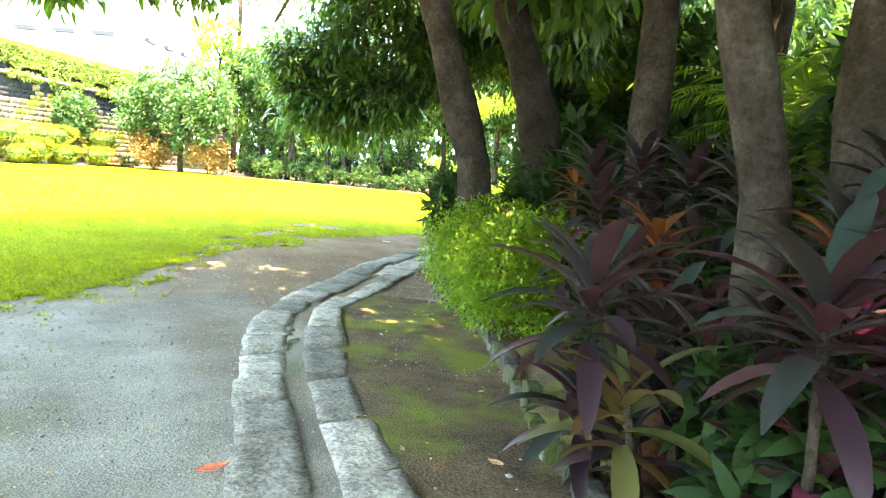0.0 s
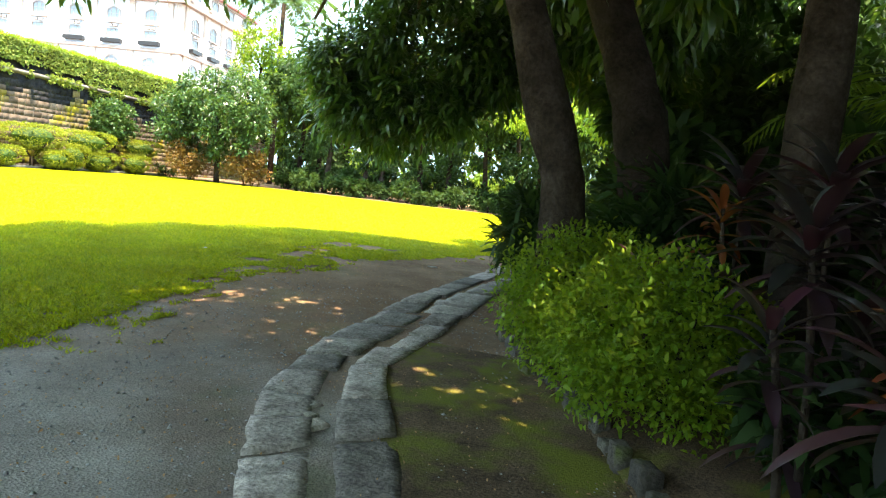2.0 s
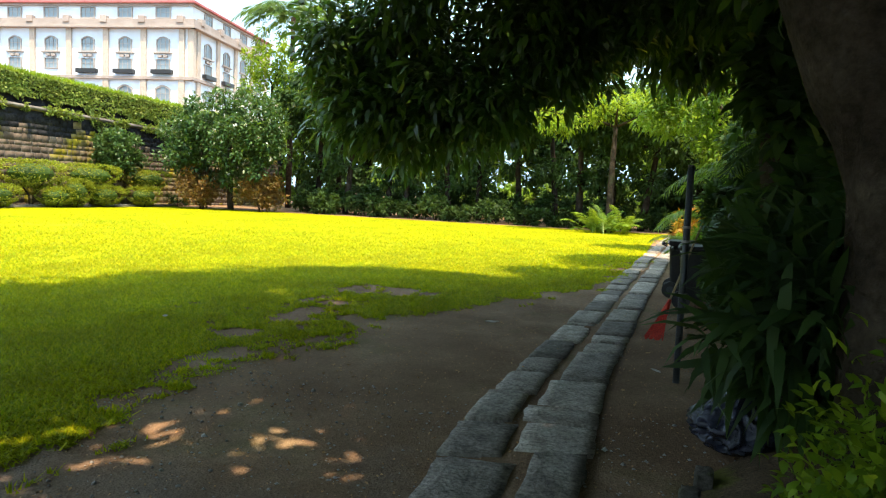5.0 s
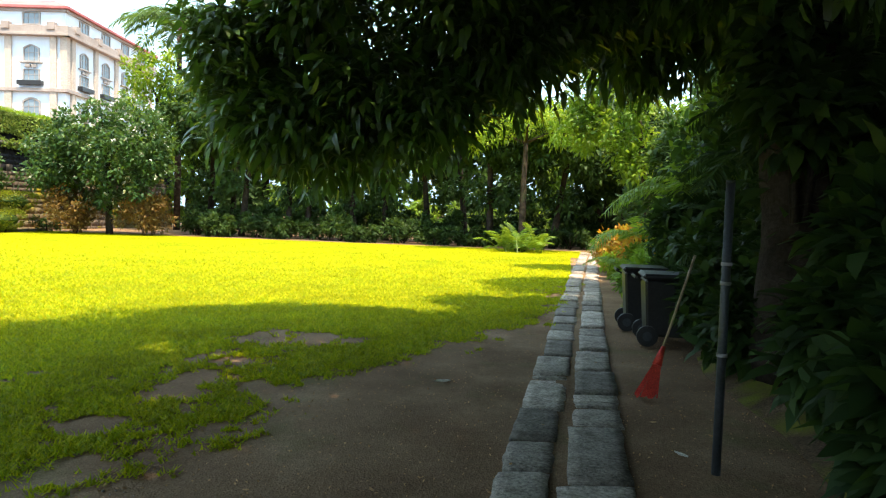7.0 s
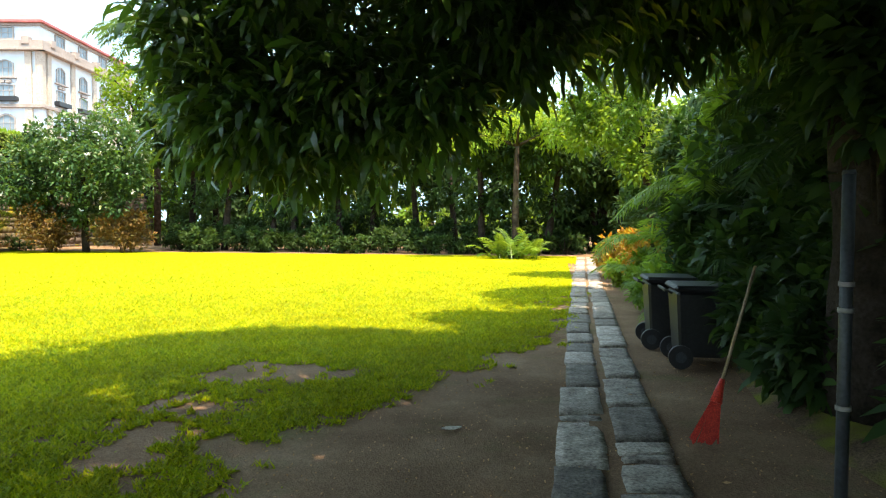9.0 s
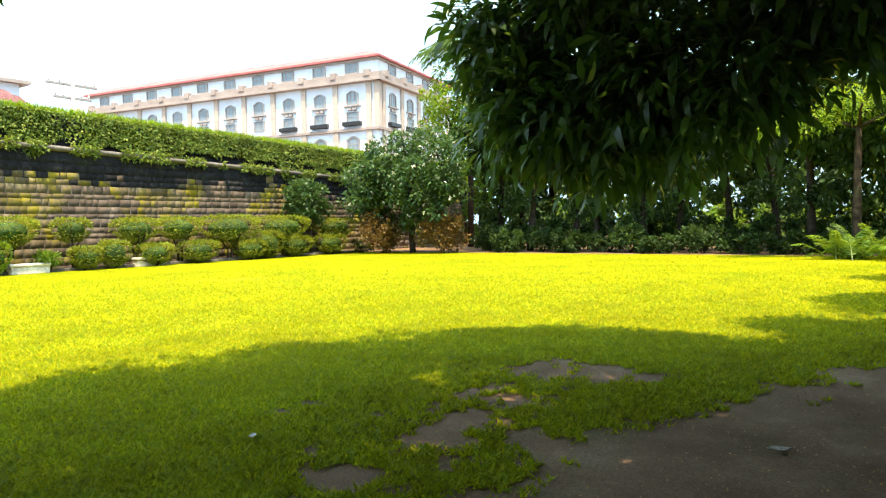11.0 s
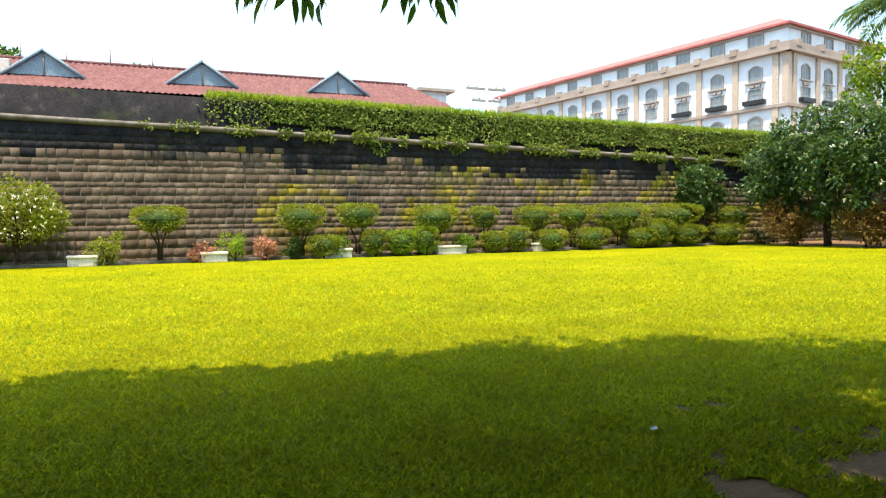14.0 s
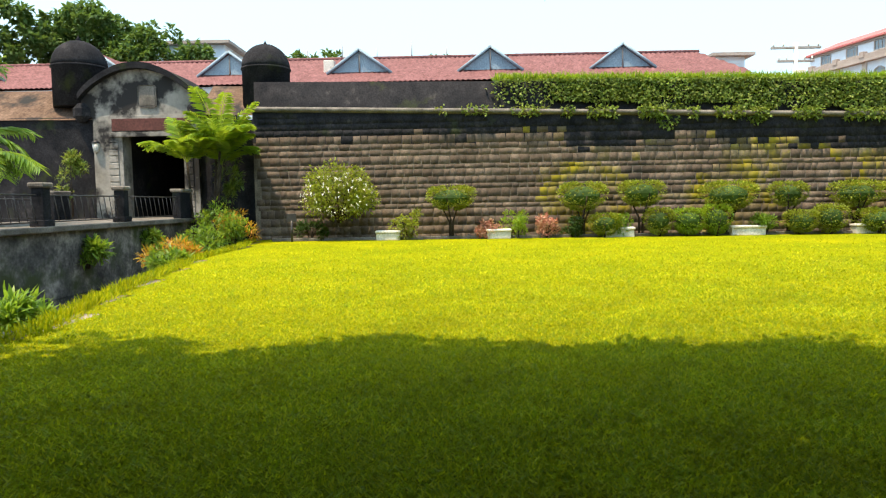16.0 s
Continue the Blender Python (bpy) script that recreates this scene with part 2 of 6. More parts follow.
DISTANT = leafy("distant_tree_leaf", [(0.03, 0.065, 0.02), (0.055, 0.11, 0.03), (0.09, 0.15, 0.04)], (0.2, 0.32, 0.04), 0.3, 0.6, 0.15)
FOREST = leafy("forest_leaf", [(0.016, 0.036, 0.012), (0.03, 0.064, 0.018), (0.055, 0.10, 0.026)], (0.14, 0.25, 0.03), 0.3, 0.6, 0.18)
BRIGHT = leafy("sunny_green_leaf", [(0.06, 0.14, 0.015), (0.11, 0.21, 0.02), (0.18, 0.28, 0.03)], (0.38, 0.52, 0.03), 0.45, 0.45, 0.35)
BLUISH = leafy("glossy_dark_green_leaf", [(0.02, 0.055, 0.018), (0.036, 0.085, 0.025), (0.065, 0.125, 0.035)], (0.18, 0.30, 0.04), 0.28, 0.4, 0.3)
CORDY = leafy("maroon_cordyline_leaf", [(0.026, 0.018, 0.024), (0.045, 0.022, 0.032), (0.028, 0.042, 0.034), (0.08, 0.022, 0.035), (0.034, 0.06, 0.036)], (0.20, 0.06, 0.05), 0.15, 0.34, 0.55)
CORDY_PINK = leafy("magenta_cordyline_leaf", [(0.13, 0.018, 0.055), (0.20, 0.03, 0.08), (0.07, 0.02, 0.03)], (0.45, 0.08, 0.12), 0.3, 0.36, 0.5)
CORDY_GREEN = leafy("variegated_cordyline_leaf", [(0.10, 0.17, 0.05), (0.16, 0.09, 0.035), (0.10, 0.03, 0.025), (0.13, 0.19, 0.07)], (0.38, 0.30, 0.06), 0.3, 0.36, 0.5)
CORDY_RED = leafy("orange_red_cordyline_leaf", [(0.20, 0.06, 0.02), (0.30, 0.10, 0.025), (0.16, 0.03, 0.03)], (0.65, 0.25, 0.03), 0.45, 0.35, 0.5)
TOPIARY = leafy("clipped_topiary_leaf", [(0.075, 0.125, 0.012), (0.16, 0.21, 0.018), (0.27, 0.29, 0.03)], (0.45, 0.50, 0.03), 0.38, 0.5, 0.25)
GOLD = leafy("yellow_croton_leaf", [(0.30, 0.22, 0.015), (0.42, 0.26, 0.02), (0.50, 0.16, 0.02), (0.20, 0.24, 0.02)], (0.75, 0.50, 0.03), 0.4, 0.45, 0.35)
IVY = leafy("wall_creeper_leaf", [(0.05, 0.10, 0.02), (0.12, 0.19, 0.03), (0.27, 0.32, 0.07)], (0.38, 0.46, 0.05), 0.35, 0.5, 0.25)
BROWNISH = leafy("autumn_shrub_leaf", [(0.12, 0.07, 0.02), (0.20, 0.11, 0.03), (0.07, 0.08, 0.02)], (0.4, 0.25, 0.05), 0.3, 0.5, 0.3)
PINKISH = leafy("pink_shrub_leaf", [(0.40, 0.14, 0.10), (0.50, 0.26, 0.20), (0.24, 0.20, 0.08)], (0.6, 0.3, 0.2), 0.3, 0.5, 0.3)
FLOWER = leafy("white_blossom", [(0.75, 0.76, 0.70), (0.80, 0.80, 0.78)], (0.8, 0.8, 0.75), 0.3, 0.5, 0.2)
def pane_glass():
    m, n, l, b = nodes_of("window_glass")
    b.inputs["Base Color"].default_value = (0.20, 0.26, 0.31, 1)
    b.inputs["Roughness"].default_value, b.inputs["Specular IOR Level"].default_value = 0.08, 0.8
    return m


GLASS = pane_glass()
rng = np.random.default_rng(7)


# ---- mesh helpers ----
def link_mesh(name, me, material, parent=None, label=""):
    me.materials.append(material)
    ob = new(name, me)
    if parent:
        ob.parent = parent
    if label:
        ob["label"] = label
    return ob


def part(name, bm, material, parent=None, label=""):
    me = bpy.data.meshes.new(name)
    bm.to_mesh(me)
    bm.free()
    return link_mesh(name, me, material, parent, label)


def from_arrays(name, verts, faces, material, parent=None, label="", smooth=False):
    """faces: a list of arrays of vertex numbers, each array with faces of one size."""
    me = bpy.data.meshes.new(name)
    verts = np.asarray(verts, np.float32)
    loops = np.concatenate([np.asarray(f, np.int32).ravel() for f in faces])
    sizes = np.concatenate([np.full(len(f), np.asarray(f).shape[1], np.int32) for f in faces])
    me.vertices.add(len(verts))
    me.vertices.foreach_set("co", verts.ravel())
    me.loops.add(len(loops))
    me.loops.foreach_set("vertex_index", loops)
    me.polygons.add(len(sizes))
    me.polygons.foreach_set("loop_start", np.concatenate([[0], np.cumsum(sizes)[:-1]]).astype(np.int32))
    me.update(calc_edges=True)
    me.validate()
    if smooth:
        me.shade_smooth()
    return link_mesh(name, me, material, parent, label)


def unit(v):
    return v / np.maximum(np.linalg.norm(v, axis=-1, keepdims=True), 1e-6)


def leaves(name, at, way, length, width, material, parent=None, label="", fold=0.25, droop=0.15, up=(0, 0, 1)):
    """Many lance-shaped leaves in one mesh, each folded along its rib."""
    at, way = np.asarray(at, float), unit(np.asarray(way, float))
    k = len(at)
    length = np.broadcast_to(length, k)[:, None] * rng.uniform(0.75, 1.25, (k, 1))
    width = np.broadcast_to(width, k)[:, None] * rng.uniform(0.8, 1.2, (k, 1))
    side = unit(np.cross(way, np.asarray(up, float) + rng.normal(0, 0.35, (k, 3))))
    nrm = np.cross(side, way)
    lift = nrm * width * fold
    v = np.stack([at, at + way * length * 0.3 + side * width * 0.5 + lift, at + way * length * 0.3 - side * width * 0.5 + lift,
                  at + way * length * 0.7 + side * width * 0.38 + lift * 0.8 - nrm * length * droop * 0.4,
                  at + way * length * 0.7 - side * width * 0.38 + lift * 0.8 - nrm * length * droop * 0.4,
                  at + way * length - nrm * length * droop], 1).reshape(-1, 3)
    i = np.arange(k)[:, None] * 6
    return from_arrays(name, v, [np.concatenate([i + [0, 1, 2], i + [5, 4, 3]]), i + [1, 3, 4, 2]], material, parent, label)


def in_ball(k, centre, radii, shell=0.0):
    d = unit(rng.normal(0, 1, (k, 3)))
    r = rng.uniform(shell ** 3, 1, (k, 1)) ** (1 / 3)
    return np.asarray(centre) + d * r * np.asarray(radii), d


def clumps(centres, radii, per, spread=0.7):
    """Leaf places and ways in hanging or rounded clumps round the centres."""
    at, way = [], []
    for c, r in zip(centres, radii):
        p, d = in_ball(per, c, np.asarray(r) * np.ones(3), 0.35)
        at.append(p)
        way.append(d * spread + rng.normal(0, 0.45, (per, 3)))
    return np.concatenate(at), np.concatenate(way)


def rod(points, radii, sides=8):
    """A tapered tube along points, as a bmesh."""
    bm = bmesh.new()
    rings = []
    pts = [Vector(p) for p in points]
    for k, (p, r) in enumerate(zip(pts, radii)):
        d = (pts[min(k + 1, len(pts) - 1)] - pts[max(k - 1, 0)]).normalized()
        a = d.orthogonal().normalized() if abs(d.z) < 0.95 else Vector((1, 0, 0))
        a = (a - d * a.dot(d)).normalized()
        b = d.cross(a)
        rings.append([bm.verts.new(p + (a * math.cos(t) + b * math.sin(t)) * r) for t in (2 * math.pi * i / sides for i in range(sides))])
    for r0, r1 in zip(rings, rings[1:]):
        for i in range(sides):
            bm.faces.new((r0[i], r0[(i + 1) % sides], r1[(i + 1) % sides], r1[i])).smooth = True
    bm.faces.new(rings[0][::-1])
    bm.faces.new(rings[-1])
    return bm


def trunk_bm(points, radii, sides=14, rough=0.12):
    """A trunk with an uneven round, wider at the root."""
    fine, rad = [], []
    pts = [Vector(p) for p in points]
    for a in range(len(pts) - 1):
        for s in range(6):
            t = s / 6
            fine.append(pts[a].lerp(pts[a + 1], t))
            rad.append(radii[a] + (radii[a + 1] - radii[a]) * t)
    fine.append(pts[-1])
    rad.append(radii[-1])
    bm = rod(fine, rad, sides)
    for v in bm.verts:
        n = noise.noise(Vector((v.co.x * 3, v.co.y * 3, v.co.z * 1.2)))
        near = min(fine, key=lambda q: (q - v.co).length)
        v.co = near + (v.co - near) * (1 + rough * 2 * n)
    return bm


def box(bm, lo, hi, bevel=0.0, m=None):
    """A box between two corners, with bevelled edges, into bm."""
    made = bmesh.ops.create_cube(bm, size=1.0)["verts"]
    lo, hi = Vector(lo), Vector(hi)
    for v in made:
        v.co = Vector((lo[i] + (v.co[i] + 0.5) * (hi[i] - lo[i]) for i in range(3)))
    if bevel:
        edges = list({e for v in made for e in v.link_edges})
        made = bmesh.ops.bevel(bm, geom=edges, offset=bevel, segments=1, affect="EDGES")["verts"]
    if m is not None:
        bmesh.ops.transform(bm, matrix=m, verts=[v for v in made if v.is_valid])
    return bm


def boxed(name, lo, hi, material, parent=None, label="", bevel=0.01, m=None):
    return part(name, box(bmesh.new(), lo, hi, bevel, m), material, parent, label)


def thing(name, label, category, at=(0, 0, 0), group="", kind=""):
    ob = new(name)
    ob.location = at
    return tagged(ob, label, category, group, kind)


def curve_at(xs, ys, x):
    return float(np.interp(x, xs, ys))


# ---- ground ----
LAWN_Y = (-14, -9, -2.4, -1.3, 0.3, 1.2, 1.9, 2.6, 3.3, 4.1, 5, 6, 7.3, 8.8, 10.9, 12.6, 15, 24, 31)
LAWN_X = (-2.6, -2.3, -1.6, -1.75, -2.2, -2.5, -2.6, -2.25, -2.2, -2.4, -1.85, -1.35, -0.9, -0.3, 0.1, 0.1, 0.3, 0.7, 0.9)
BANK_X = (-60, -30.2, -24.5, -19.7, -16.4, -13.1, -10.9, -8.2, -6.5, -5)
BANK_Y = (-9.6, -9.5, -8.4, -8.1, -7.4, -6.8, -6.3, -5.6, -7.5, -14)


def lawn_cover(x, y):
    """Over 0 where turf grows."""
    n = noise.noise(Vector((x * 0.9, y * 0.9, 0))) * 0.45 + noise.noise(Vector((x * 2.6, y * 2.0, 4))) * 0.55 + noise.noise(Vector((x * 7, y * 5.5, 8))) * 0.45 + noise.noise(Vector((x * 17, y * 17, 2))) * 0.2
    d = curve_at(LAWN_Y, LAWN_X, y) - x + n
    for px, py, rx, ry in ((-3.0, 4.25, 0.85, 0.42), (-3.1, 5.1, 0.55, 0.35), (-2.5, 6.6, 0.6, 0.28), (-3.3, 6.6, 0.4, 0.5), (-3.3, 2.9, 0.5, 0.25)):
        d = min(d, (math.hypot((x - px) / rx, (y - py) / ry) - 1) * 0.5 + n * 1.25)
    return d


def build_ground():
    step = 1.0
    xs = [-2500, -600, -120] + list(np.arange(-40, 12.1, step)) + [60, 600, 2500]
    ys = [-2500, -600, -80] + list(np.arange(-24, 48.1, step)) + [120, 600, 2500]
    verts = []
    for y in ys:
        for x in xs:
            z = 0.0
            if -60 < x < -4 and -20 < y < 0:
                d = curve_at(BANK_X, BANK_Y, x) - y
                z = -1.3 * min(1, max(0, d / 1.6)) if y > -18 else 0.0
            verts.append((x, y, z))
    w = len(xs)
    i = np.arange(len(ys) - 1)[:, None] * w + np.arange(w - 1)[None]
    i = i.reshape(-1, 1)
    ob = from_arrays("ground", verts, [i + [0, 1, w + 1, w]], DIRT, smooth=True)
    tagged(ob, "bare packed brown dirt with damp mossy patches", "ground", kind="structure")


build_ground()


def build_lawn():
    cell = 0.08
    x0, x1, y0, y1 = -5.0, 1.24, -9.0, 15.0
    nx, ny = int((x1 - x0) / cell), int((y1 - y0) / cell)
    index, verts, faces, tufts = {}, [], [], []

    def vid(i, j):
        if (i, j) not in index:
            index[i, j] = len(verts)
            x, y = x0 + i * cell, y0 + j * cell
            jit = 0.03 if 0 < i < nx - 1 and 0 < j < ny - 1 else 0.0
            verts.append((x + rng.uniform(-jit, jit), y + rng.uniform(-jit, jit), 0.009 + 0.008 * noise.noise(Vector((x * 2, y * 2, 1)))))
        return index[i, j]

    for i in range(nx):
        for j in range(ny):
            x, y = x0 + (i + 0.5) * cell, y0 + (j + 0.5) * cell
            if lawn_cover(x, y) > 0:
                faces.append((vid(i, j), vid(i + 1, j), vid(i + 1, j + 1), vid(i, j + 1)))
    # the wide rest of the lawn, over gentle unevenness
    for bx0, bx1, by0, by1, st in ((-30.0, -5.0, -9.0, 31.5, 0.5), (-5.0, 1.0, 14.96, 31.5, 0.5)):
        gx, gy = np.arange(bx0, bx1 + 0.01, st), np.arange(by0, by1 + 0.01, st)
        base = len(verts)
        for y in gy:
            for x in gx:
                verts.append((x, y, 0.009 + 0.008 * noise.noise(Vector((x * 2, y * 2, 1)))))
        w = len(gx)
        for j in range(len(gy) - 1):
            for i in range(w - 1):
                x, y = gx[i], gy[j]
                if y > 15 and x > -5 and curve_at(LAWN_Y, LAWN_X, y) < x + 0.25:
                    continue
                if y < curve_at(BANK_X, BANK_Y, x) + 0.1:
                    continue
                a = base + j * w + i
                faces.append((a, a + 1, a + w + 1, a + w))
    ob = from_arrays("lawn", verts, [np.array(faces)], TURF, smooth=True)
    tagged(ob, "mown yellow-green lawn with ragged worn edge", "lawn", kind="structure")


build_lawn()


def build_grass():
    """Short broad blades, thick near the path and thinner over the far lawn."""
    count = 520000
    r, t = rng.gamma(2.0, 3.8, count), rng.uniform(0.35, 1.55, count) * math.pi
    x, y = -0.5 + r * np.cos(t), 1.5 + r * np.sin(t)
    keep = [-27 < a < 1.1 and -9 < b < 30 and (lawn_cover(a, b) > rng.uniform(-0.1, 0.06) if a > -5 else b > curve_at(BANK_X, BANK_Y, a) - 0.15) for a, b in zip(x, y)]
    at = np.stack([x, y, np.full(count, 0.008)], 1)[keep]
    x, y = rng.uniform(-4.6, 0.6, 150000), rng.uniform(-4, 12, 150000)
    edge = [-0.2 < lawn_cover(a, b) < 0.1 for a, b in zip(x, y)]
    rim = np.stack([x, y, np.full(len(x), 0.004)], 1)[edge]
    at = np.concatenate([at, rim])
    k = len(at)
    a = rng.uniform(0, 2 * math.pi, k)
    h = rng.uniform(0.008, 0.032, k)
    h[-len(rim):] *= 1.15
    grow = 1 + 0.09 * np.hypot(at[:, 0], at[:, 1])
    h *= grow ** 0.7
    side = np.stack([np.cos(a), np.sin(a), 0 * a], 1) * (grow * rng.uniform(0.004, 0.008, k))[:, None]
    lean = np.stack([-np.sin(a), np.cos(a), 0 * a], 1) * (h * rng.uniform(0.4, 2.2, k))[:, None]
    v = np.stack([at - side, at + side, at + lean + np.stack([0 * h, 0 * h, h], 1)], 1).reshape(-1, 3)
    ob = from_arrays("grass", v, [np.arange(k)[:, None] * 3 + [0, 1, 2]], BLADE)
    tagged(ob, "short green grass blades on the lawn", "grass", kind="stuff")
    # longer grass down the bank of the moat
    k = 13000
    x = rng.uniform(-29, -6.5, k)
    y = np.array([curve_at(BANK_X, BANK_Y, a) for a in x]) + rng.uniform(-0.75, 0.3, k)
    d = np.array([curve_at(BANK_X, BANK_Y, a) for a in x]) - y
    at = np.stack([x, y, -1.3 * np.clip(d / 1.6, 0, 1)], 1)
    ob = leaves("bank_grass", at, rng.normal(0, 0.45, (k, 3)) + (0, 0, 1), 0.2, 0.02, BLADE, label="long rough grass on the bank of the moat")
    tagged(ob, category="grass", kind="stuff")


build_grass()

# ---- stone path ----
EDGE_L = ((4.6, -10.6), (3.25, -7.3), (2.55, -6.0), (1.99, -5.02), (1.5, -4.22), (0.96, -3.24), (0.68, -2.7), (0.48, -2.28), (0.3, -1.6), (0.16, -0.73), (0.12, 0.0),
          (0.02, 1.2), (0.03, 2.3), (0.06, 3.6), (0.1, 5.4), (0.18, 8), (0.27, 11), (0.45, 17), (0.8, 26), (1.0, 31))
EDGE_R = ((5.4, -10.2), (4.0, -6.95), (3.3, -5.65), (2.74, -4.68), (2.2, -3.86), (1.82, -3.2), (1.5, -2.5), (1.25, -2.0), (0.95, -1.3), (0.93, -0.35), (0.92, 0.4),
          (0.9, 1.2), (0.85, 2.4), (0.86, 3.7), (0.89, 5.4), (0.93, 8), (1.05, 11), (1.22, 17), (1.55, 26), (1.75, 31))


def along(line, s):
    k = min(int(s), len(line) - 2)
    t = s - k
    return np.array(line[k]) * (1 - t) + np.array(line[k + 1]) * t


def path_point(s, across):
    return along(EDGE_L, s) * (1 - across) + along(EDGE_R, s) * across


def block(corners, height, sink=0.12, rough=0.012):
    """A worn stone block on four ground corners: sides, a rounded shoulder and an uneven top."""
    c = np.array(corners, float)
    mid = c.mean(0)
    verts, faces, grid = [], [], 5
    top = height + rng.uniform(-0.008, 0.008)
    tilt = rng.normal(0, 0.006, 2)
    for j in range(grid + 1):
        for i in range(grid + 1):
            u, v = i / grid, j / grid
            p = (c[0] * (1 - u) + c[1] * u) * (1 - v) + (c[3] * (1 - u) + c[2] * u) * v
            edge = i in (0, grid) or j in (0, grid)
            corner = i in (0, grid) and j in (0, grid)
            p = mid + (p - mid) * (0.985 if corner else 0.995 if edge else 1) + rng.normal(0, 0.006, 2)
            verts.append((*p, top - (0.008 if corner else 0.004 if edge else 0) + rng.normal(0, rough * 0.12) + (p - mid) @ tilt))
    n = grid + 1
    for j in range(grid):
        for i in range(grid):
            a = j * n + i
            faces.append((a, a + 1, a + n + 1, a + n))
    ring = list(range(0, n)) + [n * k + grid for k in range(1, n)] + [n * grid + k for k in range(grid - 1, -1, -1)] + [n * k for k in range(grid - 1, 0, -1)]
    base = len(verts)
    for r in ring:
        x, y, z = verts[r]
        q = mid + (np.array((x, y)) - mid) * 0.99
        verts.append((*q, -sink))
    for k in range(len(ring)):
        a, b = ring[k], ring[(k + 1) % len(ring)]
        faces.append((a, base + k, base + (k + 1) % len(ring), b))
    return verts, faces


# joints across each row: distance up the garden and skew from edge to edge
JOINTS_L = ((-4.0, 0.24), (-3.56, 0.26), (-3.04, 0.26), (-2.61, 0.15), (-2.22, 0.08), (-1.68, 0.13), (-1.24, 0.18), (-0.65, 0.2), (0.1, 0.13), (0.8, 0.1), (1.44, 0.12), (2.17, 0.06),
            (2.82, 0.06), (3.41, 0.06), (4.21, -0.02), (5.25, 0.0), (5.44, 0.05), (6.36, 0.05), (7.4, 0.0))
JOINTS_R = ((-4.02, 0.22), (-3.37, 0.24), (-2.65, 0.25), (-2.05, 0.18), (-1.29, 0.19), (-0.66, 0.09), (-0.12, 0.07), (0.4, 0.06), (1.05, 0.1), (1.58, 0.05), (1.94, 0.04), (2.73, 0.1),
            (3.86, 0.05), (4.36, 0.06), (4.51, 0.09), (4.81, 0.1), (5.75, 0.11), (6.81, 0.06))


# where the left row ends and the right row begins, across the path
SPLIT_Y = (-9, -4, -1.9, -1.2, -0.6, 0.3, 1.0, 1.6, 2.7, 3.9, 4.8, 6.8, 31)
SPLIT_A = (0.43, 0.42, 0.43, 0.52, 0.62, 0.55, 0.45, 0.33, 0.37, 0.40, 0.45, 0.45, 0.46)
SPLIT_B = (0.57, 0.58, 0.57, 0.58, 0.70, 0.72, 0.60, 0.40, 0.43, 0.54, 0.53, 0.55, 0.54)


def row_point(y, across):
    """The point of the path at y, so far across it from edge to edge."""
    xl = np.interp(y, [p[1] for p in EDGE_L], [p[0] for p in EDGE_L])
    xr = np.interp(y, [p[1] for p in EDGE_R], [p[0] for p in EDGE_R])
    return np.array((xl + (xr - xl) * across, y))


def build_path():
    path = thing("stone_path", "double row of rough grey stone blocks set in dirt", "path", kind="structure")
    for side, near in ((0, JOINTS_L), (1, JOINTS_R)):
        joints = list(near)
        while joints[0][0] > -9.6:
            joints.insert(0, (joints[0][0] - rng.uniform(0.45, 0.62), 0.24))
        while joints[-1][0] < 30:
            joints.append((joints[-1][0] + rng.uniform(0.6, 1.05), rng.uniform(-0.03, 0.06)))
        for (y0, k0), (y1, k1) in zip(joints, joints[1:]):
            gap = 0.023
            mid = (y0 + y1) / 2
            lo, hi = (0.0, curve_at(SPLIT_Y, SPLIT_A, mid)) if side == 0 else (curve_at(SPLIT_Y, SPLIT_B, mid), 1.0)
            size = y1 - y0
            a, b = lo + rng.uniform(-0.03, 0.025), hi + rng.uniform(-0.025, 0.03)
            wide = 0.02 * (1 if size > 0.25 else 2)
            corners = [row_point(y0 + gap - k0 / 2, a + wide * rng.random()), row_point(y0 + gap + k0 / 2, b), row_point(y1 - gap + k1 / 2, b - wide * rng.random()), row_point(y1 - gap - k1 / 2, a)]
            verts, faces = block(corners, rng.uniform(0.018, 0.038))
            from_arrays("stone_block", verts, [np.array(faces)], STONE, path)
    verts, faces = [], []
    for k in range(190):
        s = k * 0.1
        for across in (0.30, 0.74):
            verts.append((*path_point(min(s, len(EDGE_L) - 1.01), across), 0.010 + 0.004 * rng.normal()))
    for k in range(189):
        faces.append((2 * k, 2 * k + 1, 2 * k + 3, 2 * k + 2))
    from_arrays("joint_soil", verts, [np.array(faces)], DIRT, path, "damp soil packed between the two rows", smooth=True)
    for x, y, r in ((0.86, -2.33, 0.075), (1.04, -2.62, 0.095), (0.95, -2.5, 0.05)):
        a = rng.uniform(0, 1)
        corners = [(x + r * math.cos(a + t), y + r * math.sin(a + t)) for t in (0, 1.57, 3.14, 4.71)]
        verts, faces = block(corners, 0.036)
        from_arrays("filler_stone", verts, [np.array(faces)], PALE_STONE, path, "small pale filler stone")


build_path()

BED = ((5.6, -10.0), (4.4, -6.8), (3.7, -5.2), (3.46, -4.28), (3.05, -3.2), (2.75, -2.4), (2.33, -1.2), (1.9, -0.5), (1.45, 0.5), (1.5, 1.0), (2.0, 1.9), (2.05, 4.0), (1.85, 6.0), (2.1, 8.5), (1.9, 12), (2.0, 20), (2.2, 31), (2.2, 46))


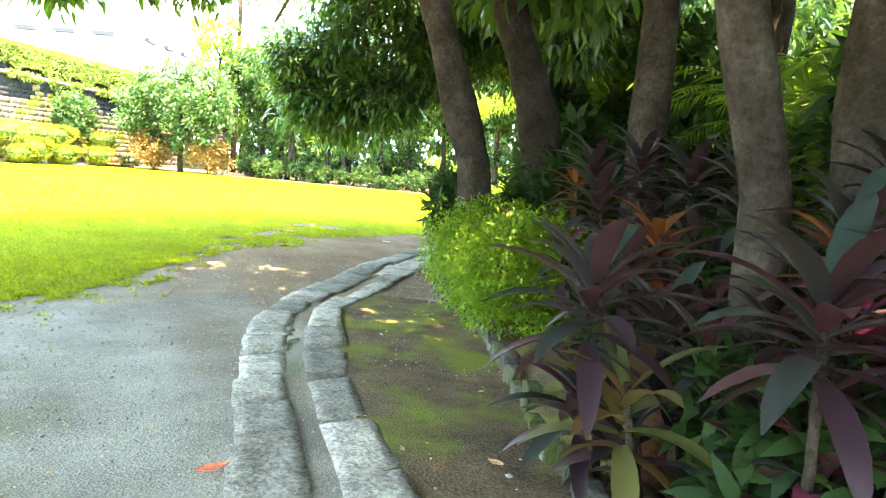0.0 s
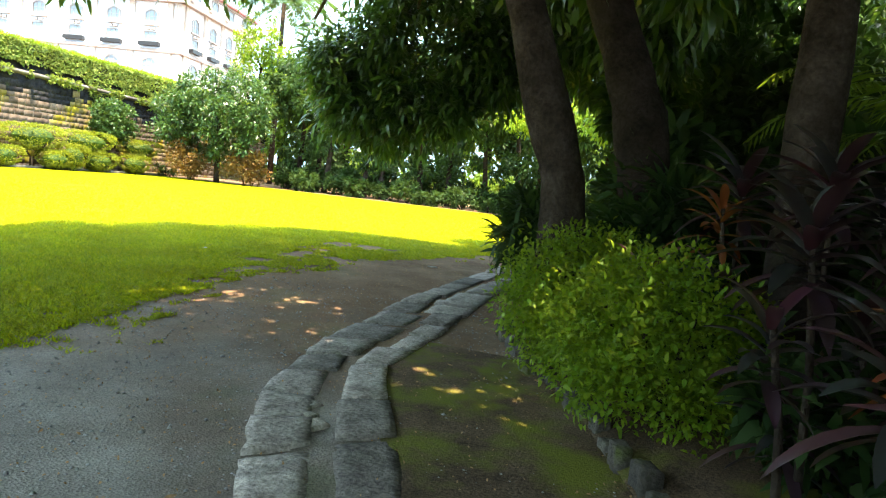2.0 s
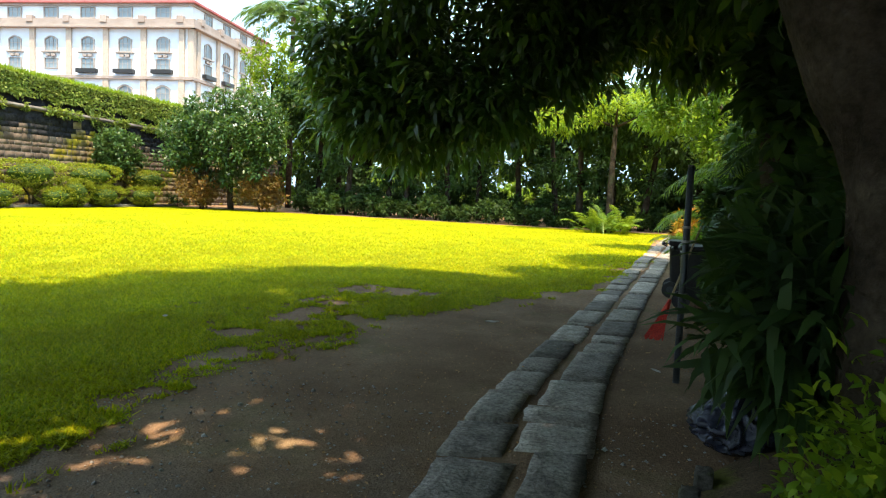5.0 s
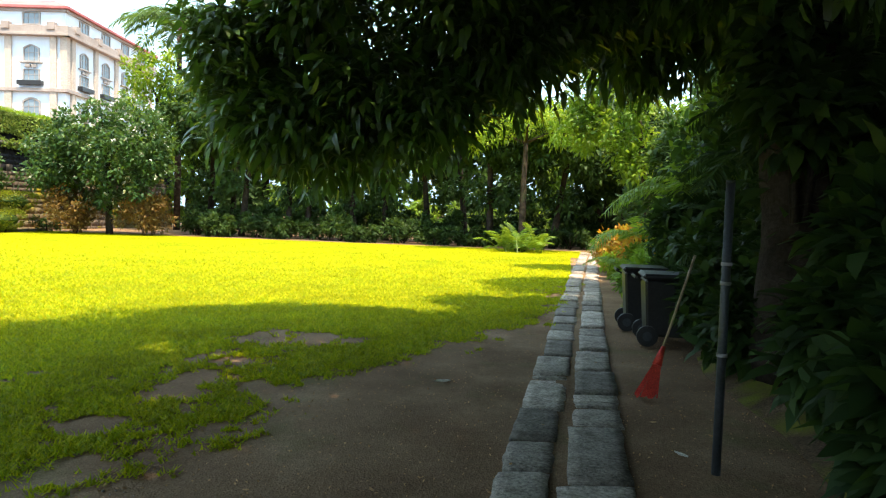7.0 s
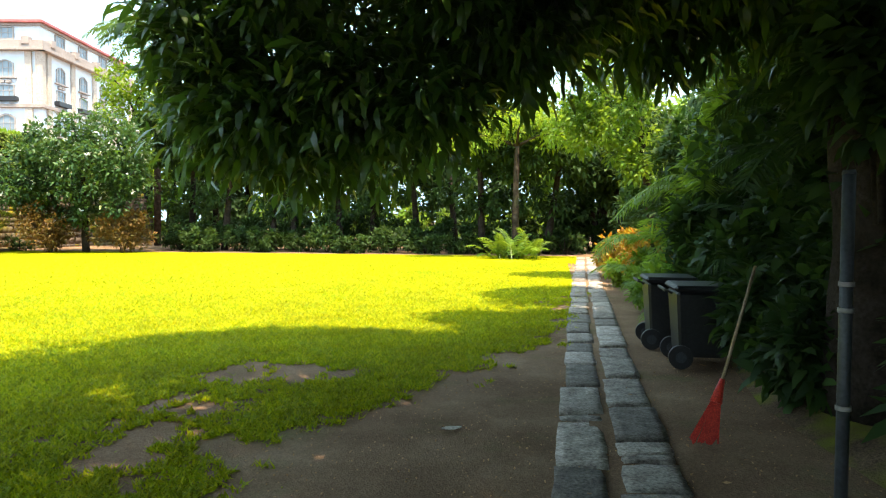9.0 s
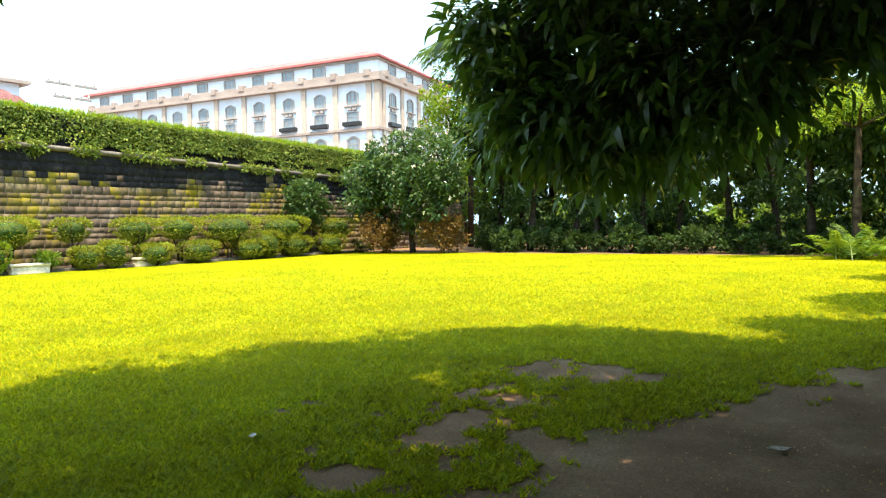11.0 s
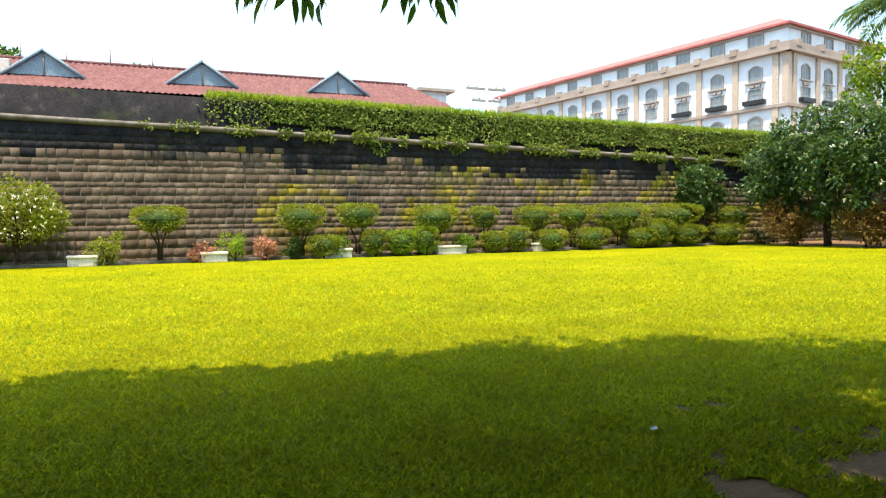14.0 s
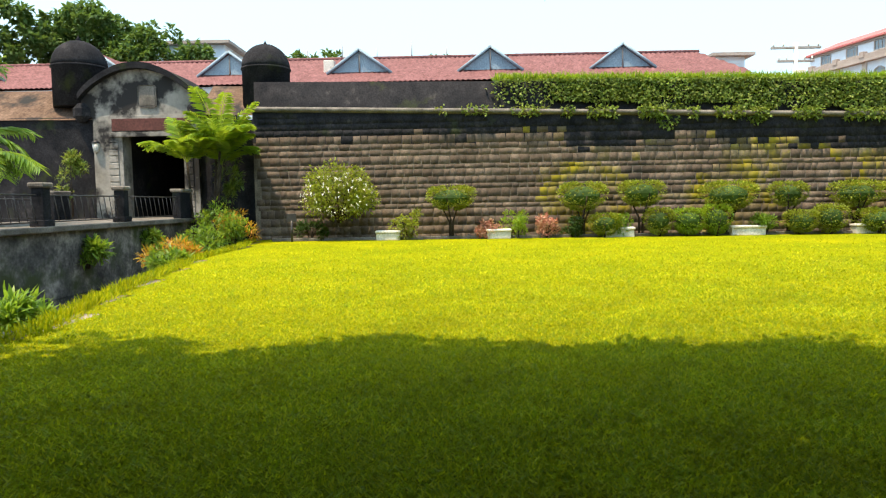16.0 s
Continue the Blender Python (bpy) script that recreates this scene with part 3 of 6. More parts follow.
def build_bed():
    verts, faces = [], []
    for k, (x, y) in enumerate(BED):
        for dx, z in ((-0.02, 0.02), (0.25, 0.14), (2.2, 0.2), (9, 0.25)):
            verts.append((x + dx, y, z + 0.03 * noise.noise(Vector((x + dx, y, 2)))))
    for k in range(len(BED) - 1):
        for i in range(3):
            a = k * 4 + i
            faces.append((a, a + 1, a + 5, a + 4))
    ob = from_arrays("planting_bed", verts, [np.array(faces)], MOSSY, smooth=True)
    tagged(ob, "raised dark soil of the planting bed", "soil", kind="structure")
    # mossy strip between path and bed
    verts, faces = [], []
    n = 26
    for k in range(n):
        y = -9 + k * 0.35
        right = np.interp(y, [p[1] for p in BED], [p[0] for p in BED])
        left = np.interp(y, [p[1] for p in EDGE_R], [p[0] for p in EDGE_R]) - 0.1
        for i in range(6):
            x = left + (right - left) * i / 5
            verts.append((x, y, 0.012 + 0.02 * noise.noise(Vector((x * 2, y * 2, 6)))))
    for k in range(n - 1):
        for i in range(5):
            a = k * 6 + i
            faces.append((a, a + 1, a + 7, a + 6))
    ob = from_arrays("moss_strip", verts, [np.array(faces)], MOSSY, smooth=True)
    tagged(ob, "dark soil with yellow-green moss beside the stones", "soil", kind="structure")
    edging = thing("bed_edging", "row of mossy upright edging stones round the bed", "edging", kind="structure")
    for k in range(2, 9):
        a, b = np.array(BED[k]), np.array(BED[k + 1])
        count = max(1, int(np.linalg.norm(b - a) / 0.22))
        for i in range(count):
            p = a + (b - a) * (i + 0.5) / count
            d = (b - a) / np.linalg.norm(b - a) * 0.078
            nrm = np.array((-d[1], d[0])) * 0.6
            h = rng.uniform(0.05, 0.19)
            p = p + rng.normal(0, 0.025, 2)
            verts, faces = block([p - d - nrm, p + d - nrm, p + d + nrm, p - d + nrm], h, 0.1, 0.02)
            from_arrays("edging_stone", verts, [np.array(faces)], MOSSY_EDGE, edging)


build_bed()


# ---- fortress wall ----
def wall_top(y):
    return 6.95 - 0.0165 * y


def cordon_z(y):
    return 5.45 - 0.026 * y


def build_wall():
    wall = thing("wall_west", "old adobe fortress wall, blackened above and mossy below", "wall", kind="structure")
    ya, yb = -9.35, 46.0
    n = 28
    verts, faces = [], []
    for k in range(n + 1):
        y = ya + (yb - ya) * k / n
        c = cordon_z(y)
        for x, z in ((-30.12, -0.3), (-30.12, c), (-30.42, c + 0.3), (-30.5, wall_top(y)), (-32.0, wall_top(y) + 0.05), (-33.0, wall_top(y)), (-33.0, -0.3)):
            verts.append((x, y, z))
    for k in range(n):
        for i in range(6):
            a = k * 7 + i
            faces.append((a, a + 7, a + 8, a + 1))
    faces7 = [tuple(range(7)), tuple(n * 7 + i for i in range(6, -1, -1))]
    from_arrays("masonry_core", verts, [np.array(faces), np.array(faces7)], BLACKENED, wall)
    bed = []
    for k in range(n + 1):
        y = ya + (yb - ya) * k / n
        bed += [(-30.116, y, -0.3), (-30.116, y, cordon_z(y) - 1.35)]
    from_arrays("mortar_bed", bed, [np.arange(n)[:, None] * 2 + [0, 2, 3, 1]], MORTAR, wall, "pale weathered mortar between the blocks")
    # rounded cordon
    verts, faces = [], []
    for k in range(n + 1):
        y = ya - 0.1 + (yb - ya) * k / n
        c = cordon_z(y)
        for a in range(7):
            t = math.pi * a / 6
            verts.append((-30.2 + 0.28 * math.sin(t), y, c + 0.14 - 0.13 * math.cos(t) + 0.02 * noise.noise(Vector((y * 2, a, 0)))))
    for k in range(n):
        for i in range(6):
            a = k * 7 + i
            faces.append((a, a + 1, a + 8, a + 7))
    from_arrays("cordon", verts, [np.array(faces)], CORDON, wall, "weathered rounded stone cordon", smooth=True)
    # courses of blocks on the face
    far_v = {0: ([], []), 1: ([], []), 2: ([], [])}
    mats = (ADOBE, MOSS_ADOBE, BLACKENED)
    shared = {}
    z, row, picked = -0.05, 0, 0
    while z < 5.6:
        h = rng.choice((0.22, 0.27, 0.33, 0.38))
        y = ya + rng.uniform(0, 0.3)
        while y < yb - 0.5:
            w = rng.uniform(0.26, 0.58)
            if z + h < cordon_z(y + w / 2) - 0.03 and y + w < yb:
                stain = noise.noise(Vector((y * 0.25, z * 0.5, 3))) * 1.2
                kind = 2 if z > cordon_z(y) - 1.15 + stain * 0.8 + rng.normal(0, 0.1) else (1 if y > 3.2 + noise.noise(Vector((z, 0, 0))) * 2 and noise.noise(Vector((y * 0.3, z * 0.45, 9))) + rng.normal(0, 0.12) > -0.05 else 0)
                d = rng.uniform(0.006, 0.010)
                b = 0.01
                lo, hi = np.array((y + 0.009, z + 0.007)), np.array((y + w - 0.009, z + h - 0.007))
                xf = -30.12
                ring = np.array([(lo[0], lo[1]), (hi[0], lo[1]), (hi[0], hi[1]), (lo[0], hi[1])]) + rng.normal(0, 0.014, (4, 2))
                inner = ring + (ring.mean(0) - ring) * b
                v = [(xf, *p) for p in ring] + [(xf + d, *p) for p in inner]
                f = np.array([(4, 5, 6, 7), (0, 1, 5, 4), (1, 2, 6, 5), (2, 3, 7, 6), (3, 0, 4, 7)])
                if -9.4 < y < 13 and 1.0 < z < 3.6 and picked < 300 and rng.random() < 0.6:
                    from_arrays("adobe_block", v, [f], mats[kind], wall)
                    picked += 1
                else:
                    vv, ff = far_v[kind]
                    ff.append(f + len(vv))
                    vv.extend(v)
            y += w
        z += h
        row += 1
    for kind, (vv, ff) in far_v.items():
        ob = from_arrays("stone_facing", np.array(vv), [np.concatenate(ff)], mats[kind], wall)
        ob["kind"] = "stuff"
    # low kerb in front of the flower strip
    boxed("strip_kerb", (-28.62, -8.2, 0.0), (-28.5, 31, 0.14), CORDON, wall, bevel=0.02)
    return wall


build_wall()


def build_creepers():
    at, way, at2 = [], [], []
    k = 38000
    y = rng.uniform(1.0, 40, k)
    y = y[rng.random(k) < np.clip((y - 1.0) / 5, 0, 1)]
    y = np.array([a for a in y if rng.random() < 0.85 + 0.8 * noise.noise(Vector((a * 0.45, 7, 1)))])
    drop = np.clip(np.array([0.75 + 1.5 * noise.noise(Vector((a * 0.5, 0, 5))) for a in y]), 0.65, 1.6)
    z = np.array([wall_top(a) for a in y]) + 0.1 - (np.array([wall_top(a) - cordon_z(a) for a in y]) * drop) * rng.random(len(y)) ** 1.3
    x = -30.3 - 0.12 * (z - 5.3) + rng.uniform(0.0, 0.22, len(y))
    at = np.stack([x, y, z], 1)
    way = np.stack([rng.uniform(0.2, 1, len(y)), rng.normal(0, 0.6, len(y)), rng.normal(-0.3, 0.5, len(y))], 1)
    ob = leaves("wall_creeper", at, way, 0.14, 0.09, IVY, label="green creepers hanging over the fortress parapet")
    tagged(ob, category="creeper", kind="stuff")
    k = 9000
    y = rng.uniform(-2, 40, k)
    y = y[rng.random(k) < np.clip((y + 2) / 8, 0.05, 1)]
    c = np.array([cordon_z(a) for a in y])
    g = np.array([noise.noise(Vector((a * 0.9, 3, 5))) for a in y])
    keep = g > -0.05
    y, c = y[keep], c[keep]
    at = np.stack([-30.1 + rng.uniform(0, 0.3, len(y)), y, c + rng.uniform(-0.1, 0.35, len(y))], 1)
    ob = leaves("cordon_weeds", at, rng.normal(0, 1, (len(y), 3)) + (0.4, 0, 0.1), 0.16, 0.08, IVY, label="tufts of weeds growing along the cordon")
    tagged(ob, category="weeds", kind="stuff")
    k = 16000
    y = rng.uniform(1.5, 44, k)
    at = np.stack([rng.uniform(-31.6, -30.35, k), y, np.array([wall_top(a) for a in y])], 1)
    ob = leaves("parapet_grass", at, rng.normal(0, 0.35, (k, 3)) + (0.1, 0, 1), 0.42, 0.04, HEDGE, label="long bright grass growing on the wall top")
    tagged(ob, category="grass", kind="stuff")


build_creepers()


# ---- gate, domes, bridge ----
def lathe(profile, sides=28):
    bm = bmesh.new()
    rings = [[bm.verts.new((r * math.cos(2 * math.pi * i / sides), r * math.sin(2 * math.pi * i / sides), z)) for i in range(sides)] for r, z in profile]
    for a, b in zip(rings, rings[1:]):
        for i in range(sides):
            bm.faces.new((a[i], a[(i + 1) % sides], b[(i + 1) % sides], b[i])).smooth = True
    bm.faces.new(rings[0][::-1])
    bm.faces.new(rings[-1])
    return bm


def build_dome(y, base, r):
    dome = thing("sentry_dome", "blackened domed sentry turret on the fortress wall", "turret", (-32.0, y, base), "sentry domes")
    part("drum", lathe([(r * 0.98, -1.2), (r * 0.98, 0.62), (r * 1.03, 0.64), (r * 1.03, 0.72), (r * 0.97, 0.74)]), BLACKENED, dome)
    part("cap", lathe([(r * math.cos(t), 0.72 + r * 1.02 * math.sin(t)) for t in np.linspace(0, 1.45, 10)]), BLACKENED, dome)
    part("finial", lathe([(0.05, 1.8 * r / 1.15), (0.11, 1.9 * r / 1.15), (0.04, 2.0 * r / 1.15), (0.01, 2.1 * r / 1.15)], 10), BLACKENED, dome)


build_dome(-9.2, 7.25, 1.12)
build_dome(-18.1, 7.5, 1.22)


def build_gate():
    gate = thing("wall_gate", "arched fortress gateway with stained white plaster and dark passage", "gate", kind="structure")
    X = -30.9
    boxed("side_mass", (-34, -12.3, -1.6), (X, -9.36, 5.5), BLACKENED, gate, bevel=0.03)
    boxed("side_mass", (-34, -30.0, -1.6), (X, -16.9, 5.75), BLACKENED, gate, bevel=0.03)
    boxed("threshold", (-36, -16.9, -1.6), (X + 0.1, -12.3, 1.05), CORDON, gate)
    boxed("jamb", (-31.5, -16.9, 1.05), (X + 0.22, -15.55, 5.0), GATE_PLASTER, gate, "white plastered jamb with grooved blocks")
    boxed("jamb", (-31.5, -12.75, 1.05), (X + 0.22, -12.05, 5.0), GATE_PLASTER, gate, "white plastered jamb with grooved blocks")
    for k in range(12):
        for a, b in ((-16.2, -15.75), (-12.7, -12.3)):
            boxed("groove_block", (X + 0.2, a, 1.25 + k * 0.3), (X + 0.26, b, 1.49 + k * 0.3), GATE_PLASTER, gate, bevel=0.015)
    boxed("lintel", (-31.5, -16.9, 5.0), (X + 0.2, -12.05, 5.75), GATE_PLASTER, gate)
    boxed("panel", (X + 0.2, -16.0, 5.05), (X + 0.27, -12.4, 5.6), MAROON, gate, "dark maroon inscription panel")
    boxed("string_course", (X + 0.2, -16.1, 4.78), (X + 0.36, -12.2, 4.98), GATE_PLASTER, gate)
    # curved gable
    bm = bmesh.new()
    ring = []
    for t in np.linspace(0, 1, 25):
        ring.append((-17.4 + 5.3 * t, 6.5 + 1.35 * math.sin(math.pi * t) ** 0.8))
    for name, mat, off, x0, x1, z0 in (("gable", GATE_PLASTER, 0.0, -33.0, X + 0.15, 5.7), ("gable_coping", BLACKENED, 0.26, -33.0, X + 0.5, None)):
        bm = bmesh.new()
        rows = []
        for y, z in ring:
            low = z0 if z0 is not None else z - 0.02
            rows.append([bm.verts.new((x0, y, low)), bm.verts.new((x1, y, low)), bm.verts.new((x1, y, z + off)), bm.verts.new((x0, y, z + off))])
        for a, b in zip(rows, rows[1:]):
            for i in range(4):
                bm.faces.new((a[i], a[(i + 1) % 4], b[(i + 1) % 4], b[i]))
        bm.faces.new(rows[0])
        bm.faces.new(rows[-1][::-1])
        bmesh.ops.recalc_face_normals(bm, faces=bm.faces)
        part(name, bm, mat, gate)
    crest = bmesh.new()
    box(crest, (X + 0.15, -14.75, 6.1), (X + 0.22, -13.9, 7.1), 0.08)
    part("crest", crest, CORDON, gate, "weathered pale coat-of-arms relief")
    for a, b in ((-17.8, -17.0), (-12.5, -11.8)):
        boxed("scroll", (-32, a, 5.5), (X + 0.45, b, 6.35), BLACKENED, gate, bevel=0.25)
    # sloped brown coping behind the gable
    for a, b in ((-30, -16.8), (-12.1, -8.0)):
        bm = bmesh.new()
        v = [bm.verts.new(p) for p in ((-30.8, a, 5.75), (-30.8, b, 5.6), (-33, b, 7.3), (-33, a, 7.4), (-33, b, 5.2), (-33, a, 5.2))]
        bm.faces.new((v[0], v[1], v[2], v[3]))
        bm.faces.new((v[1], v[4], v[2]))
        bm.faces.new((v[0], v[3], v[5]))
        part("coping_slope", bm, RUST_SLOPE, gate, "brown tiled coping slope")
    # dark passage: its inner shade is put into near-black walls, roof and back
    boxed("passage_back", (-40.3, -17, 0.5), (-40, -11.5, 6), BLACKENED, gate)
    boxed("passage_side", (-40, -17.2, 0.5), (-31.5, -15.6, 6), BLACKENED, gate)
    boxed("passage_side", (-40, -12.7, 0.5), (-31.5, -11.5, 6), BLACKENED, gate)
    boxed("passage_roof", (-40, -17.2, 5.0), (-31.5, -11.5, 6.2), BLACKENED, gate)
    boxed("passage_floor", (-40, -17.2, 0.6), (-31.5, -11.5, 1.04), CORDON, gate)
    lamp = thing("wall_lantern", "black iron wall lantern beside the gate", "lantern", (X + 0.3, -16.75, 4.35))
    part("bracket", rod([(-0.35, 0, 0.1), (0.0, 0, 0.35), (0.1, 0, 0.3)], [0.025, 0.025, 0.02], 6), IRON, lamp)
    part("glass", lathe([(0.1, -0.25), (0.17, 0.15)], 6), CONCRETE, lamp)
    part("cap", lathe([(0.21, 0.15), (0.1, 0.27), (0.02, 0.34)], 6), IRON, lamp)


build_gate()


def build_bridge():
    bridge = thing("footbridge", "stone bridge over the dry moat with iron railings", "bridge", kind="structure")
    bm = box(bmesh.new(), (-30.9, -17.2, -1.6), (-12.0, -11.7, 0.9), 0.02)
    part("abutment", bm, BRIDGE_STONE, bridge, "stained dark bridge side wall")
    boxed("deck", (-30.9, -17.3, 0.9), (-12.0, -11.5, 1.08), CORDON, bridge, "stained concrete bridge deck", bevel=0.03)
    for x in (-27.9, -22.9, -18.5, -14.0):
        for y in (-11.75, -17.0):
            big = x < -27
            post = boxed("post", (x - (0.55 if big else 0.17), y - 0.17, 1.08), (x + (0.55 if big else 0.17), y + 0.17, 2.15), BLACKENED, bridge, bevel=0.02)
            boxed("post_cap", (x - (0.6 if big else 0.24), y - 0.24, 2.15), (x + (0.6 if big else 0.24), y + 0.24, 2.3), CORDON, post, bevel=0.04)
            boxed("post_foot", (x - 0.23, y - 0.23, 1.08), (x + 0.23, y + 0.23, 1.26), BLACKENED, post, bevel=0.02)
    for a, b in ((-27.4, -23.1), (-22.7, -18.7), (-18.3, -14.2)):
        for y in (-11.75, -17.0):
            for z in (1.2, 1.95):
                part("rail", rod([(a, y, z), (b, y, z)], [0.022, 0.022], 6), IRON, bridge)
            for k in range(12):
                x = a + (b - a) * (k + 0.5) / 12
                part("bar", rod([(x - 0.1, y, 1.2), (x + 0.1, y, 1.95)], [0.013, 0.013], 5), IRON, bridge)
    water = boxed("water", (-30.5, -11.7, -1.5), (-8, -6.5, -1.0), WATER, bevel=0.0)
    tagged(water, "dark still water at the bottom of the moat", "water", kind="structure")
    for k, (x, y, s) in enumerate(((-13.0, -7.0, 0.22), (-12.2, -6.85, 0.18), (-10.9, -6.5, 0.25), (-8.6, -6.0, 0.28), (-21.5, -10.6, 0.45), (-15.5, -7.5, 0.25), (-25.5, -11, 0.4))):
        bm = bmesh.new()
        bmesh.ops.create_icosphere(bm, subdivisions=2, radius=1.0)
        for v in bm.verts:
            v.co *= 1 + 0.35 * noise.noise(v.co * 1.3 + Vector((k * 5, 0, 0)))
            v.co = Vector((v.co.x * s, v.co.y * s * 0.8, v.co.z * s * 0.5))
        rock = part("rock", bm, CORDON)
        rock.location = (x, y, -0.12 if k not in (4, 6) else -0.95)
        tagged(rock, "rough grey boulder on the moat bank", "rock", group="bank rocks")


build_bridge()


# ---- buildings beyond the wall ----
def build_hotel():
    """A four-storey white block on a corner; local x runs along the long front, y goes in."""
    hotel = thing("hotel_building", "white multi-storey building with tan pilasters and red roof", "building", (-55.3, 64.5, 0.7))
    turn_long = math.atan2(-0.19, -0.982)
    fronts = ((turn_long, 10, 1), (math.atan2(0.982, -0.19), 4, -1))
    bay = 5.02
    core = bmesh.new()
    L, D = 10 * bay + 2.2, 4 * bay + 2.2
    u, v = Vector((-0.982, -0.19, 0)), Vector((-0.19, 0.982, 0))
    low = [Vector((0, 0, 0)), u * L, u * L + v * D, v * D]
    for off, z0, z1 in ((0.0, -0.75, 22.4),):
        vb = [core.verts.new(p + Vector((0, 0, z0))) for p in low]
        vt = [core.verts.new(p + Vector((0, 0, z1))) for p in low]
        for i in range(4):
            core.faces.new((vb[i], vb[(i + 1) % 4], vt[(i + 1) % 4], vt[i]))
        core.faces.new(vt)
    bmesh.ops.recalc_face_normals(core, faces=core.faces)
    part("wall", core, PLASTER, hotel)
    roof = bmesh.new()
    out = (-u - v) * 0.6
    cor = [low[0] - (u + v) * 0.6, low[1] + u * 0.6 - v * 0.6, low[2] + (u + v) * 0.6, low[3] - u * 0.6 + v * 0.6]
    mid = (low[0] + low[2]) / 2
    a = [roof.verts.new(p + Vector((0, 0, 22.3))) for p in cor]
    a2 = [roof.verts.new(p + Vector((0, 0, 22.55))) for p in cor]
    b = [roof.verts.new(p + (mid - p) * 0.0 + s * 3.2 + Vector((0, 0, 24.0))) for p, s in zip(cor, (u + v, -u + v, -u - v, u - v))]
    for i in range(4):
        roof.faces.new((a[i], a[(i + 1) % 4], a2[(i + 1) % 4], a2[i]))
        roof.faces.new((a2[i], a2[(i + 1) % 4], b[(i + 1) % 4], b[i]))
    roof.faces.new(b)
    roof.faces.new(a[::-1])
    bmesh.ops.recalc_face_normals(roof, faces=roof.faces)
    part("roof", roof, ROOF_RED, hotel, "low red roof with overhanging eaves")

    def arch_window(w, h, arch):
        """Frame and pane meshes for a window, local x across, z up, y out of the wall."""
        pts = [(-w / 2, 0), (w / 2, 0)]
        rise = w * 0.22 if arch else 0
        pts += [(w / 2 - w * t, h - rise + rise * math.sin(math.pi * t)) for t in np.linspace(0, 1, 9 if arch else 2)]
        fr = bmesh.new()
        inner = [((x) * 0.84, 0.12 + z * 0.86) for x, z in pts]
        o0 = [fr.verts.new((x, 0.0, z)) for x, z in pts]
        o1 = [fr.verts.new((x, 0.14, z)) for x, z in pts]
        i1 = [fr.verts.new((x, 0.14, z)) for x, z in inner]
        i0 = [fr.verts.new((x, 0.02, z)) for x, z in inner]
        m = len(pts)
        for k in range(m):
            j = (k + 1) % m
            fr.faces.new((o0[k], o0[j], o1[j], o1[k]))
            fr.faces.new((o1[k], o1[j], i1[j], i1[k]))
            fr.faces.new((i1[k], i1[j], i0[j], i0[k]))
        for t in (-0.17, 0.17):
            box(fr, (w * t - 0.03, 0.03, 0.1), (w * t + 0.03, 0.07, h * 0.9))
        box(fr, (-w * 0.42, 0.03, h * 0.52), (w * 0.42, 0.07, h * 0.52 + 0.05))
        gl = bmesh.new()
        gl.faces.new([gl.verts.new((x, 0.03, z)) for x, z in inner])
        bmesh.ops.recalc_face_normals(fr, faces=fr.faces)
        fm, gm = bpy.data.meshes.new("window_frame"), bpy.data.meshes.new("window_pane")
        fr.to_mesh(fm), gl.to_mesh(gm)
        fr.free(), gl.free()
        fm.materials.append(GREY_FRAME), gm.materials.append(GLASS)
        return fm, gm

    kinds = {"top": arch_window(2.0, 1.35, False), "arch": arch_window(1.8, 1.9, True), "low": arch_window(1.9, 1.35, False), "base": arch_window(2.0, 2.2, True)}

    def shared_box(name, lo, hi, mat):
        bm = box(bmesh.new(), lo, hi, 0.02)
        me = bpy.data.meshes.new(name)
        bm.to_mesh(me)
        bm.free()
        me.materials.append(mat)
        return me

    sill = shared_box("window_sill", (-1.25, 0, -0.15), (1.25, 0.3, 0.0), GREY_FRAME)
    ac = shared_box("air_conditioner", (-0.28, 0, -0.62), (0.28, 0.25, -0.3), GREY_FRAME)
    planter = shared_box("planter_box", (-1.35, 0, -0.45), (1.35, 0.6, 0.05), DARK_PLASTIC)
    pil = shared_box("pilaster", (-0.36, 0, 13.6), (0.36, 0.28, 19.3), TAN)
    pil_low = shared_box("pilaster", (-0.38, 0, 8), (0.38, 0.3, 13.2), TAN)
    ped = shared_box("pedestal", (-0.42, 0.1, 19.95), (0.42, 0.75, 20.75), BALUSTER)

    def put(me, m, parent=hotel):
        ob = new(me.name.split(".")[0], me)
        ob.parent = parent
        ob.matrix_basis = m
        return ob

    for turn, bays, sign in fronts:
        d = Vector((math.cos(turn), math.sin(turn), 0))
        outward = Vector((0.19, -0.982, 0)) if sign == 1 else Vector((0.982, 0.19, 0))
        m0 = Matrix.Identity(4)
        for i in range(3):
            m0[i][0], m0[i][1], m0[i][2] = d[i], outward[i], (0, 0, 1)[i]

        def spot(s, z=0.0):
            return Matrix.Translation(d * s + Vector((0, 0, z)) + outward * 0.004) @ m0

        length = bays * bay + 2.0
        for name, mat, z0, z1, o in (("cornice", BALUSTER, 19.3, 19.6, 0.75), ("balustrade", BALUSTER, 19.6, 20.4, 0.6), ("ledge", BALUSTER, 13.2, 13.6, 0.4), ("eave_band", GREY_FRAME, 22.0, 22.3, 0.25)):
            bm = box(bmesh.new(), (-o, 0, z0), (length, o, z1), 0.03)
            ob = part(name, bm, mat, hotel)
            ob.matrix_basis = spot(0)
